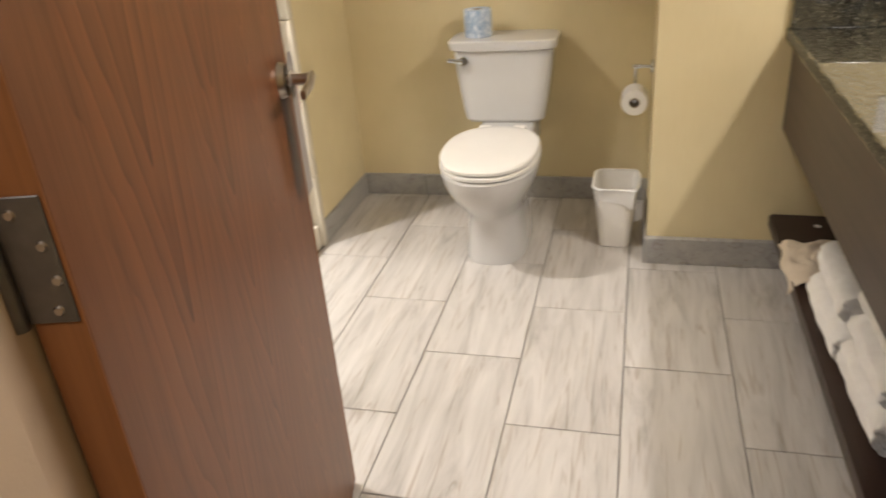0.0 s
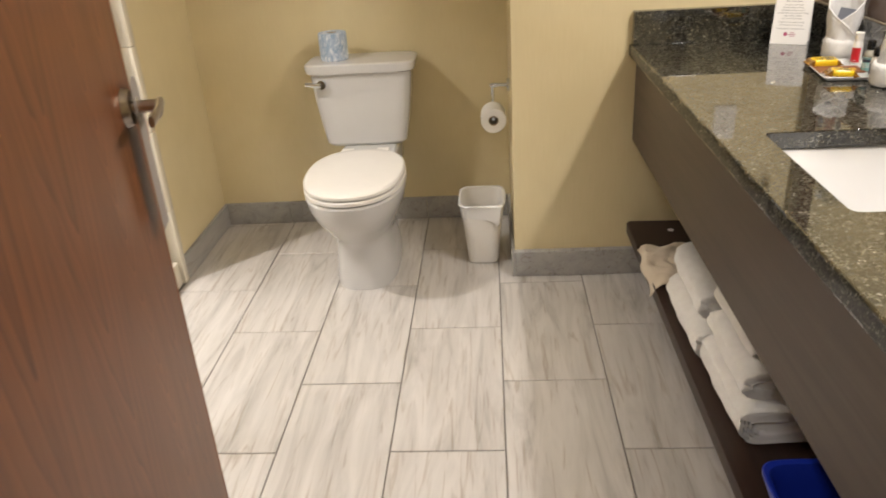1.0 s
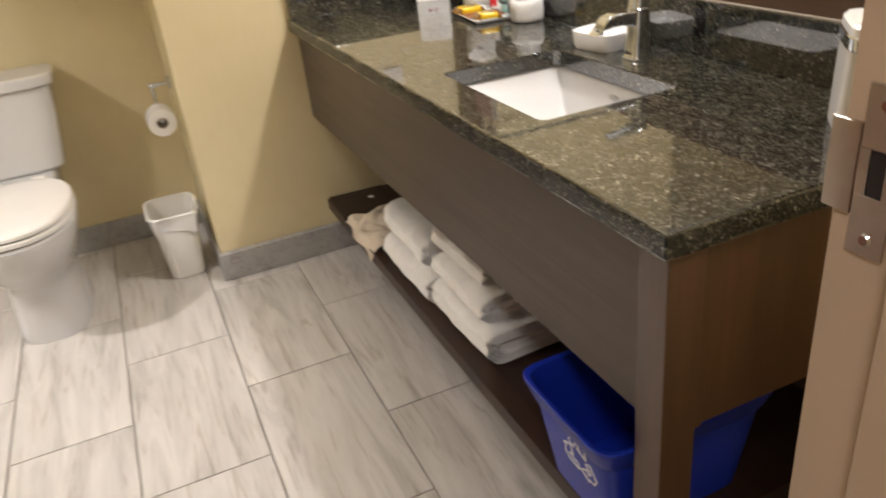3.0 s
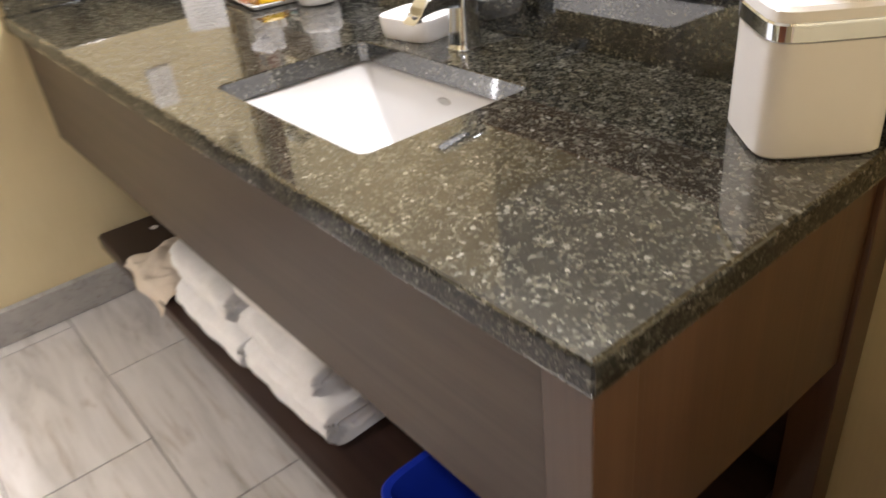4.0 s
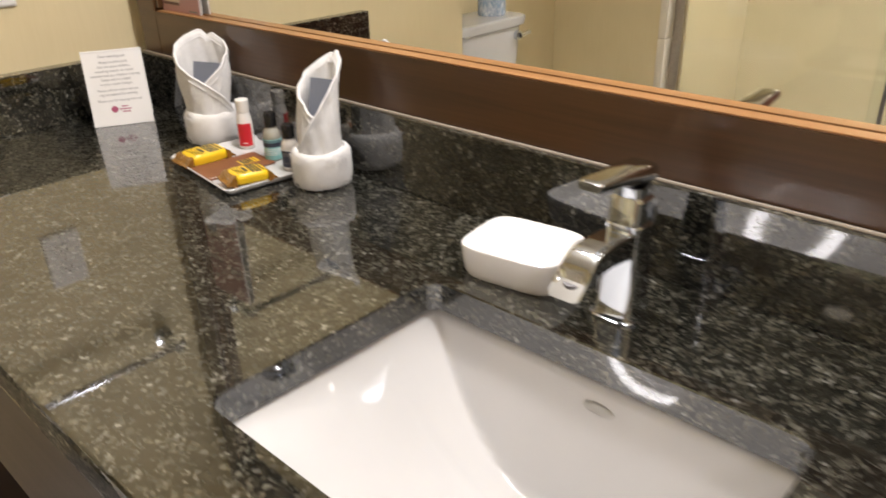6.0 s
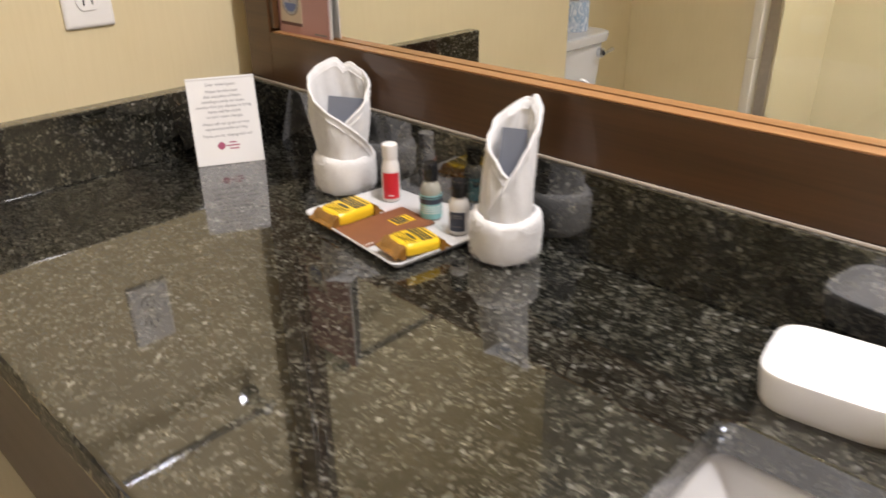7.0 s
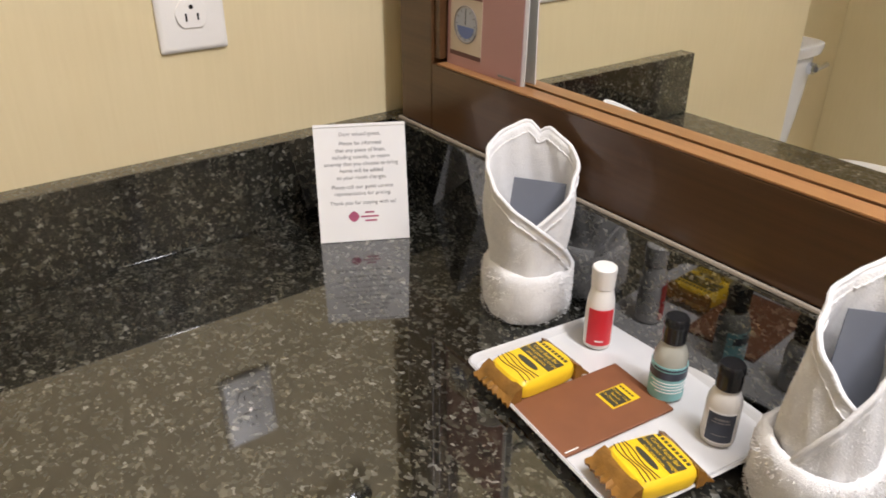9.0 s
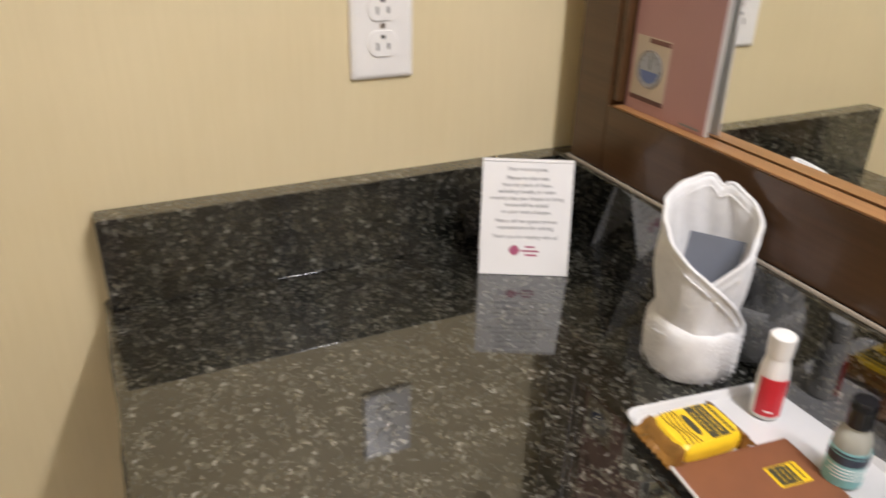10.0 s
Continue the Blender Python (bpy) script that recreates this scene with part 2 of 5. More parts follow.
M_WALL = wall_material()
M_TILE = tile_material("floor_tile", (0.60, 0.565, 0.525), (0.37, 0.345, 0.315), 0.33)
M_BASE = tile_material("base_tile", (0.40, 0.385, 0.36), (0.27, 0.26, 0.25), 0.4)
M_GROUT = simple("grout", (0.22, 0.20, 0.175), 0.9, relief=0.001, grain=400)
M_GRANITE = granite_material("granite", 1.0, 0.33)
M_GRANITE_CUT = granite_material("granite_broken_edge", 0.35, 0.5)
M_DOOR = door_material()
M_DOOREDGE = wood("door_edge", (0.16, 0.055, 0.015), (0.27, 0.10, 0.03), "z", 0.45)
M_APRON = wood("vanity_veneer", (0.060, 0.042, 0.031), (0.095, 0.068, 0.051), "y", 0.42)
M_SIDE = wood("vanity_side", (0.058, 0.027, 0.0115), (0.102, 0.050, 0.023), "z", 0.32, coat=0.25)
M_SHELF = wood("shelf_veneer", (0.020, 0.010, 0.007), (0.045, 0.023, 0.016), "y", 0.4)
M_FRAME = wood("mirror_frame_wood", (0.048, 0.022, 0.0075), (0.098, 0.046, 0.017), "y", 0.30, 1.2, coat=0.2)
M_FRAMELIP = wood("mirror_lip_wood", (0.235, 0.108, 0.036), (0.34, 0.170, 0.066), "y", 0.35, 1.2)
M_CERAMIC = simple("ceramic", (0.59, 0.58, 0.565), 0.07, vary=0.01, coat=0.3)
M_GLAZE = simple("white_glaze", (0.80, 0.785, 0.765), 0.10, vary=0.015, coat=0.2)
M_SEAT = simple("seat_plastic", (0.80, 0.77, 0.72), 0.22, vary=0.01)
M_WHITEPL = simple("white_plastic", (0.78, 0.75, 0.70), 0.3, vary=0.02)
M_CHROME = simple("chrome", (0.71, 0.75, 0.82), 0.06, 1.0, vary=0.02)
M_NICKEL = simple("brushed_nickel", (0.48, 0.43, 0.38), 0.28, 1.0, vary=0.05, scale=60)
M_STEEL = simple("dull_steel", (0.20, 0.19, 0.185), 0.45, 1.0, vary=0.08, scale=60)
M_JAMB = simple("jamb_paint", (0.56, 0.43, 0.31), 0.45, vary=0.04, scale=6, relief=0.0004, grain=300)
M_CEIL = simple("ceiling_paint", (0.75, 0.72, 0.66), 0.8, vary=0.03, relief=0.001, grain=200)
M_SHOWER = simple("shower_tile", (0.70, 0.64, 0.52), 0.2, vary=0.03, scale=4)
M_SHOWERWALL = simple("shower_wall_tile", (0.60, 0.51, 0.32), 0.25, vary=0.04, scale=4)
M_TERRY = towel_material("terry", (0.64, 0.615, 0.58), (0.81, 0.79, 0.765))
# terry again, its colour lightened to stand in for light reaching the shelf towels
M_TERRY_LIT = towel_material("terry_lit", (0.76, 0.735, 0.705), (0.90, 0.885, 0.865))
M_BLUE = simple("blue_plastic", (0.012, 0.035, 0.42), 0.32, vary=0.05, relief=0.0003, grain=300)
M_PAPER = simple("white_paper", (0.82, 0.80, 0.77), 0.6, vary=0.02)
M_BLACK = simple("black_plastic", (0.012, 0.012, 0.013), 0.25, vary=0.1)
M_CARPET = simple("carpet", (0.13, 0.10, 0.075), 0.95, vary=0.25, scale=90, relief=0.003, grain=300)
M_MIRROR, _n, _l, _b = mat("mirror_glass")
_b.inputs["Base Color"].default_value = (0.90, 0.91, 0.89, 1)
_b.inputs["Metallic"].default_value, _b.inputs["Roughness"].default_value = 1.0, 0.0
M_GLASS = glass_material("clear_glass")
M_LAMP = glow_material("lamp_diffuser", (1.0, 0.90, 0.78), 1.4)

# ---- building helpers ----


def finish(name, bm, material, smooth=35):
    bmesh.ops.recalc_face_normals(bm, faces=bm.faces[:])
    me = bpy.data.meshes.new(name)
    bm.to_mesh(me)
    bm.free()
    if material:
        me.materials.append(material)
    if smooth:
        for p in me.polygons:
            p.use_smooth = max(abs(c) for c in p.normal) < 0.9999
        me.set_sharp_from_angle(angle=radians(smooth))
    return me


def part(name, bm, material, parent=None, label="", smooth=35):
    ob = new(name, finish(name, bm, material, smooth))
    if parent is not None:
        ob.parent = parent
    if label:
        ob["label"] = label
    if smooth and name not in ("tile", "base_tile", "wrap"):
        flat = ob.modifiers.new("normals", "WEIGHTED_NORMAL")
        flat.keep_sharp = True
    return ob


def thing(name, label, category, m=None, group="", kind=""):
    ob = new(name)
    ob.empty_display_size = 0.05
    if m is not None:
        ob.matrix_world = m
    return tagged(ob, label, category, group, kind)


def add_box(bm, x0, x1, y0, y1, z0, z1, bevel=0.0, seg=2):
    r = bmesh.ops.create_cube(bm, size=1.0)
    vs = r["verts"]
    for v in vs:
        v.co = Vector(((x0 + x1) / 2 + v.co.x * (x1 - x0), (y0 + y1) / 2 + v.co.y * (y1 - y0), (z0 + z1) / 2 + v.co.z * (z1 - z0)))
    if bevel:
        es = list({e for v in vs for e in v.link_edges})
        bmesh.ops.bevel(bm, geom=es, offset=bevel, segments=seg, profile=0.5, affect="EDGES", clamp_overlap=True)
    return bm


def box(x0, x1, y0, y1, z0, z1, bevel=0.0, seg=2):
    return add_box(bmesh.new(), x0, x1, y0, y1, z0, z1, bevel, seg)


def add_loft(bm, rings, cap_start=True, cap_end=True):
    """Joins closed rings of equally many points."""
    made = [[bm.verts.new(p) for p in ring] for ring in rings]
    n = len(made[0])
    for a, b in zip(made, made[1:]):
        for i in range(n):
            bm.faces.new((a[i], a[(i + 1) % n], b[(i + 1) % n], b[i]))
    if cap_start:
        bm.faces.new(made[0][::-1])
    if cap_end:
        bm.faces.new(made[-1])
    return bm


def loft(rings, cap_start=True, cap_end=True):
    return add_loft(bmesh.new(), rings, cap_start, cap_end)


def circle(cx, cy, z, r, n=28):
    return [(cx + r * math.cos(2 * math.pi * i / n), cy + r * math.sin(2 * math.pi * i / n), z) for i in range(n)]


def lathe(profile, n=32, cx=0.0, cy=0.0, cap_start=True, cap_end=True):
    return loft([circle(cx, cy, z, r, n) for r, z in profile], cap_start, cap_end)


def super_ring(cx, cy, z, hx, hy, power=4.0, n=40, front=None):
    """A rounded rectangle; front gives another half length towards -y."""
    out = []
    for i in range(n):
        a = 2 * math.pi * i / n
        c, s = math.cos(a), math.sin(a)
        x = math.copysign(abs(c) ** (2 / power), c) * hx
        y = math.copysign(abs(s) ** (2 / power), s) * (hy if s > 0 or front is None else front)
        out.append((cx + x, cy + y, z))
    return out


def add_tube(bm, path, radius, n=12, closed=False):
    """A round bar along points; radius may be one per point."""
    pts = [Vector(p) for p in path]
    radii = radius if isinstance(radius, (list, tuple)) else [radius] * len(pts)
    rings, side = [], None
    for i, p in enumerate(pts):
        d = (pts[min(i + 1, len(pts) - 1)] - pts[max(i - 1, 0)]).normalized()
        if side is None:
            side = d.orthogonal().normalized()
        else:
            side = (side - d * side.dot(d)).normalized()
        up = d.cross(side)
        rings.append([p + radii[i] * (math.cos(2 * math.pi * k / n) * side + math.sin(2 * math.pi * k / n) * up) for k in range(n)])
    return add_loft(bm, rings)


def tube(path, radius, n=12):
    return add_tube(bmesh.new(), path, radius, n)


def structure(name, bm, material, label="", category="", smooth=0):
    return tagged(part(name, bm, material, None, "", smooth), label, category, "", "structure")

# ---- room shell ----
CEIL_Z = 2.44
ROOM_N, STUB_Y, STUB_X, WEST, EAST = 1.255, 0.685, 0.368, -0.925, 1.36
DOOR_Y = -1.45

floor = structure("floor", box(-1.9, 1.6, -3.5, 1.45, -0.12, -0.005), M_GROUT, "grey wood-look porcelain tile floor with dark grout", "floor")
structure("ceiling", box(-1.95, 1.6, -3.6, 1.5, CEIL_Z, CEIL_Z + 0.1), M_CEIL, "white painted ceiling", "ceiling")
structure("wall_north", box(-1.045, 0.48, ROOM_N, ROOM_N + 0.12, 0, CEIL_Z), M_WALL, "cream vinyl wall behind the toilet", "wall")
structure("wall_vanity_end", box(STUB_X, 1.6, STUB_Y, ROOM_N - 0.002, 0, CEIL_Z), M_WALL, "cream wall at the end of the vanity", "wall")
structure("wall_east", box(EAST, EAST + 0.12, -1.57, STUB_Y - 0.002, 0, CEIL_Z), M_WALL, "cream wall behind the vanity mirror", "wall")
structure("wall_west", box(WEST - 0.12, WEST, 0.70, ROOM_N - 0.002, 0, CEIL_Z), M_WALL, "cream wall beside the toilet", "wall")
structure("wall_west_entry", box(WEST - 0.12, WEST, DOOR_Y, -0.80, 0, CEIL_Z), M_WALL, "cream wall behind the open door", "wall")
# shower recess
structure("wall_shower_back", box(-1.86, -1.80, -0.86, 0.76, 0, CEIL_Z), M_SHOWERWALL, "cream tiled shower wall", "wall")
structure("wall_shower_north", box(-1.80, -1.05, 0.70, 0.76, 0, CEIL_Z), M_SHOWERWALL, "cream tiled shower wall", "wall")
structure("wall_shower_south", box(-1.80, -1.05, -0.86, -0.80, 0, CEIL_Z), M_SHOWERWALL, "cream tiled shower wall", "wall")
# wall with the doorway
OPEN_W, OPEN_E, OPEN_H = -0.175, 0.707, 2.05
structure("wall_south_left", box(-1.045, OPEN_W - 0.03, DOOR_Y - 0.12, DOOR_Y, 0, CEIL_Z), M_WALL, "cream wall beside the doorway", "wall")
structure("wall_south_right", box(OPEN_E + 0.03, EAST, DOOR_Y - 0.12, DOOR_Y, 0, CEIL_Z), M_WALL, "cream wall beside the doorway", "wall")
structure("wall_south_top", box(OPEN_W - 0.03, OPEN_E + 0.03, DOOR_Y - 0.12, DOOR_Y, OPEN_H + 0.03, CEIL_Z), M_WALL, "cream wall above the doorway", "wall")
# entry hall behind the doorway
structure("wall_hall_left", box(-1.1, -1.0, -3.5, DOOR_Y - 0.12, 0, CEIL_Z), M_WALL, "cream wall of the entry hall", "wall")
structure("wall_hall_right", box(1.3, 1.4, -3.5, DOOR_Y - 0.12, 0, CEIL_Z), M_WALL, "cream wall of the entry hall", "wall")
structure("wall_hall_end", box(-1.1, 1.4, -3.6, -3.5, 0, CEIL_Z), M_WALL, "cream wall of the entry hall", "wall")
structure("floor_hall", box(-1.0, 1.3, -3.5, DOOR_Y - 0.06, -0.004, 0.004), M_CARPET, "dark patterned hall carpet", "carpet")


def door_frame():
    t = thing("door_frame", "tan painted metal door frame around the doorway", "door frame", kind="structure")
    y0, y1 = DOOR_Y - 0.135, DOOR_Y + 0.012
    part("jamb", box(OPEN_W - 0.03, OPEN_W, y0, y1, 0, OPEN_H, 0.003), M_JAMB, t)
    part("jamb", box(OPEN_E, OPEN_E + 0.03, y0, y1, 0, OPEN_H, 0.003), M_JAMB, t)
    part("head", box(OPEN_W - 0.03, OPEN_E + 0.03, y0, y1, OPEN_H + 0.001, OPEN_H + 0.03, 0.003), M_JAMB, t)
    part("stop", box(OPEN_E - 0.016, OPEN_E - 0.001, y0 + 0.03, DOOR_Y - 0.055, 0, OPEN_H - 0.002, 0.002), M_JAMB, t)
    part("stop", box(OPEN_W + 0.001, OPEN_W + 0.016, y0 + 0.03, DOOR_Y - 0.055, 0, OPEN_H - 0.002, 0.002), M_JAMB, t)
    for x0, x1 in ((OPEN_W - 0.075, OPEN_W - 0.031), (OPEN_E + 0.031, OPEN_E + 0.075)):
        part("casing", box(x0, x1, DOOR_Y + 0.001, DOOR_Y + 0.014, 0, OPEN_H + 0.07, 0.003), M_JAMB, t)
    # strike plate with its hole, lip and two screws
    ys, zs = DOOR_Y - 0.022, 1.022
    bm = bmesh.new()
    x = OPEN_E - 0.0025
    add_box(bm, x, OPEN_E - 0.0005, ys - 0.016, ys + 0.016, zs - 0.066, zs - 0.018, 0.0006, 1)
    add_box(bm, x, OPEN_E - 0.0005, ys - 0.016, ys + 0.016, zs + 0.018, zs + 0.066, 0.0006, 1)
    add_box(bm, x, OPEN_E - 0.0005, ys - 0.016, ys - 0.007, zs - 0.018, zs + 0.018)
    add_box(bm, x, OPEN_E - 0.0005, ys + 0.007, ys + 0.016, zs - 0.018, zs + 0.018)
    add_box(bm, x - 0.001, OPEN_E + 0.0005, ys + 0.0162, ys + 0.042, zs - 0.036, zs + 0.036, 0.0012, 2)
    plate = part("strike_plate", bm, M_NICKEL, t, "brushed metal strike plate with two screws")
    part("latch_hole", box(x + 0.0008, OPEN_E - 0.0002, ys - 0.007, ys + 0.007, zs - 0.018, zs + 0.018), M_BLACK, plate)
    for dz in (-0.052, 0.052):
        bm = bmesh.new()
        bmesh.ops.create_cone(bm, cap_ends=True, segments=14, radius1=0.0055, radius2=0.004, depth=0.002)
        bmesh.ops.transform(bm, matrix=pose(x - 0.001, ys, zs + dz, 0, -90, 0), verts=bm.verts[:])
        part("screw", bm, M_CHROME, plate)
    return t


door_frame()


# ---- baseboard of tile pieces ----
def base_run(parent, along, start, stop, fixed, out, joints, depth=0.011, height=0.103):
    """One piece for each stretch between joints; out is the side on which it stands."""
    cuts = [start, *[j for j in joints if start < j < stop], stop]
    for a, b in zip(cuts, cuts[1:]):
        lo, hi = sorted((fixed, fixed + out * depth))
        if along == "x":
            bm = box(a + 0.001, b - 0.001, lo, hi, 0.001, height, 0.002, 1)
        else:
            bm = box(lo, hi, a + 0.001, b - 0.001, 0.001, height, 0.002, 1)
        part("tile", bm, M_BASE, parent, "", 0)


baseboard = thing("baseboard", "grey porcelain tile baseboard along the cream walls", "baseboard", kind="structure")
base_run(baseboard, "x", WEST + 0.012, STUB_X - 0.012, ROOM_N, -1, (-0.626, -0.004))
base_run(baseboard, "y", 0.715, ROOM_N, WEST, 1, ())
base_run(baseboard, "y", STUB_Y - 0.026, ROOM_N, STUB_X, -1, ())
base_run(baseboard, "x", STUB_X, 1.33, STUB_Y, -1, (0.96,), depth=0.026)
base_run(baseboard, "x", OPEN_E + 0.08, EAST, DOOR_Y, 1, ())

# bullnose tiles at the shower's edge
trim = thing("shower_trim", "cream bullnose tile trim at the shower wall's end", "tile trim", kind="structure")
for i in range(8):
    part("tile", box(WEST - 0.055, WEST + 0.012, 0.676, 0.712, 0.002 + 0.304 * i, 0.3045 + 0.304 * i, 0.004), M_SHOWER, trim)


def shower_screen():
    t = thing("shower_screen", "sliding glass shower screen in a chrome frame", "shower screen")
    x = -0.985
    post = lambda y0, y1: box(x - 0.02, x + 0.02, y0, y1, 0.122, 1.93, 0.003)
    part("post", post(0.63, 0.672), M_NICKEL, t)
    part("post", post(-0.795, -0.755), M_NICKEL, t)
    part("rail", box(x - 0.025, x + 0.025, -0.79, 0.67, 1.93, 1.98, 0.004), M_NICKEL, t)
    part("sill_track", box(x - 0.025, x + 0.025, -0.79, 0.67, 0.101, 0.121, 0.004), M_NICKEL, t)
    for y0, y1, dx in ((-0.17, 0.63, 0.009), (-0.755, -0.13, -0.009)):
        pane = part("pane", box(x + dx - 0.003, x + dx + 0.003, y0, y1, 0.122, 1.93), M_GLASS, t, "", 0)
        pane.visible_shadow = False
    part("gasket", box(x + 0.004, x + 0.016, -0.185, -0.172, 0.122, 1.93), M_STEEL, t)
    return t


shower_screen()
structure("shower_curb", box(-1.05, WEST - 0.001, -0.80, 0.674, 0.0, 0.10, 0.006), M_SHOWER, "cream tiled shower curb", "shower curb")


# ---- door ----
def door():
    ang = math.degrees(math.atan2(0.862, -0.205))
    t = thing("door", "red-brown oak veneer door standing open with a metal lever", "door", pose(-0.127, -1.44, 0.0, 0, 0, ang), kind="structure")
    t.name = "door_1"
    W, TH = 0.88, 0.044
    part("leaf", box(0.0, W, 0.001, TH, 0.008, 2.03, 0.002, 1), M_DOOR, t)
    part("hinge_edge", box(-0.003, 0.0, 0.0, TH, 0.008, 2.03, 0.0008, 1), M_DOOREDGE, t)
    part("latch_edge", box(W, W + 0.003, 0.0, TH, 0.008, 2.03, 0.0008, 1), M_DOOREDGE, t)
    for zc in (0.25, 1.097, 1.80):
        h = part("hinge", box(-0.0055, -0.0032, 0.003, TH + 0.02, zc - 0.057, zc + 0.057, 0.001, 1), M_STEEL, t, "dull steel butt hinge with screws")
        part("knuckle", tube([(-0.008, TH + 0.008, zc - 0.06), (-0.008, TH + 0.008, zc + 0.06)], 0.0075, 14), M_STEEL, h)
        for dz, dy in ((-0.045, 0.017), (-0.017, 0.010), (0.014, 0.013), (0.042, 0.030)):
            bm = bmesh.new()
            bmesh.ops.create_cone(bm, cap_ends=True, segments=12, radius1=0.005, radius2=0.0035, depth=0.0025)
            bmesh.ops.transform(bm, matrix=pose(-0.0065, dy, zc + dz, 0, -90, 0), verts=bm.verts[:])
            part("screw", bm, M_NICKEL, h)
    # lever set on the near face
    u, z = W - 0.065, 1.035
    bm = bmesh.new()
    bmesh.ops.create_cone(bm, cap_ends=True, segments=32, radius1=0.033, radius2=0.029, depth=0.012)
    bmesh.ops.transform(bm, matrix=pose(u, -0.006, z, 90, 0, 0), verts=bm.verts[:])
    handle = part("door_handle", bm, M_NICKEL, t, "brushed nickel lever handle")
    part("spindle", tube([(u, -0.010, z), (u, -0.052, z)], 0.011, 18), M_NICKEL, handle)
    bm = bmesh.new()
    rings = []
    for s, w, h in ((0.018, 0.006, 0.0105), (0.0, 0.0075, 0.0115), (-0.04, 0.0065, 0.011), (-0.09, 0.006, 0.010), (-0.115, 0.005, 0.009)):
        rings.append([(u + s, -0.055 - (0.006 if s < -0.02 else 0) + w * math.cos(a) * 1.0, z + h * math.sin(a)) for a in [2 * math.pi * k / 16 for k in range(16)]])
    part("lever", add_loft(bm, rings), M_NICKEL, handle)
    part("latch_plate", box(W + 0.003, W + 0.0045, 0.010, 0.035, z - 0.057, z + 0.057, 0.0006, 1), M_NICKEL, t)
    return t


door()

# ---- vanity ----
TOP = 0.84
CX0, CX1, CY0, CY1 = 0.756, EAST - 0.001, -1.188, STUB_Y - 0.001
SX0, SX1, SY0, SY1 = 0.858, 1.150, -0.736, -0.316


def rounded_rect(x0, x1, y0, y1, r, n=5):
    out = []
    for cx, cy, a0 in ((x1 - r, y1 - r, 0), (x0 + r, y1 - r, 90), (x0 + r, y0 + r, 180), (x1 - r, y0 + r, 270)):
        for k in range(n + 1):
            a = radians(a0 + 90 * k / n)
            out.append((cx + r * math.cos(a), cy + r * math.sin(a)))
    return out


def rough_edge(along, fixed, start, stop, steps, seed):
    """A strip of chipped stone along the slab's edge."""
    rnd = random.Random(seed)
    rings = []
    for i in range(steps + 1):
        q = start + (stop - start) * i / steps
        ring = []
        for dz, out in ((-0.0010, -0.0045), (-0.0010, -0.0018), (-0.0042, 0.0008), (-0.012, 0.0016), (-0.022, 0.0015), (-0.032, 0.0010), (-0.0362, -0.0010), (-0.0362, -0.0045)):
            j = rnd.uniform(-0.0005, 0.0004) * (out > -0.003) + 0.0008 * math.sin(q * 37 + dz * 90)
            if rnd.random() < 0.025 and out > -0.002:
                j -= 0.0012
            d = fixed - out - j
            z = TOP + dz + (rnd.uniform(-0.0008, 0.0006) if -0.03 < dz < -0.003 else 0.0)
            ring.append((d, q, z) if along == "y" else (q, d, z))
        rings.append(ring)
    return loft(rings)


def countertop():
    """A slab with an opening for the basin and a chipped, rounded front edge."""
    bm = bmesh.new()
    hole = rounded_rect(SX0, SX1, SY0, SY1, 0.018)
    n = len(hole)
    outer = []
    mx, my = (SX0 + SX1) / 2, (SY0 + SY1) / 2
    # match each point of the opening with one on the outline, side by side
    corners = [(CX1, CY1), (CX0, CY1), (CX0, CY0), (CX1, CY0)]
    for k in range(4):
        outer += [corners[k]] * 6
    e = 0.004

    def ring(points, z, inset=0.0):
        out = []
        for x, y in points:
            x = max(CX0 + inset, min(CX1, x))
            y = max(CY0 + inset, min(CY1, y))
            out.append((x, y, z))
        return out

    z0 = TOP - 0.036
    rings = [ring(hole, z0), ring(hole, TOP - 0.002), [(mx + (x - mx) * 1.006, my + (y - my) * 1.004, TOP) for x, y in hole],
             ring(outer, TOP, e), ring(outer, TOP - e * 0.3, e * 0.3), ring(outer, TOP - e), ring(outer, z0)]
    made = [[bm.verts.new(p) for p in r] for r in rings]
    for a, b in zip(made, made[1:] + made[:1]):
        for i in range(n):
            j = (i + 1) % n
            quad = [a[i], a[j], b[j], b[i]]
            try:
                bm.faces.new(quad)
            except ValueError:
                pass
    bmesh.ops.remove_doubles(bm, verts=bm.verts[:], dist=0.00005)
    top = tagged(part("countertop", bm, M_GRANITE, None, "", 12), "polished dark green and black granite countertop on the vanity", "countertop")
    part("backsplash", box(1.315, EAST - 0.001, CY0, CY1 - 0.031, TOP + 0.0005, 0.9505, 0.002), M_GRANITE, top)
    part("side_splash", box(CX0 + 0.006, EAST - 0.001, CY1 - 0.030, CY1, TOP + 0.0005, 0.9465, 0.002), M_GRANITE, top)
    part("front_edge", rough_edge("y", CX0, CY0 + 0.001, CY1 - 0.001, 300, 5), M_GRANITE_CUT, top, "rough chipped edge", 12)
    part("end_edge", rough_edge("x", CY0, CX0 + 0.001, CX1 - 0.001, 110, 8), M_GRANITE_CUT, top, "rough chipped edge", 12)
    part("caulk", tube([(1.3225, CY0 + 0.002, 0.9514), (1.3225, 0.64, 0.9514)], 0.0026, 8), simple("caulk_bead", (0.24, 0.20, 0.15), 0.6), top, "cream sealant bead")
    return top


countertop()


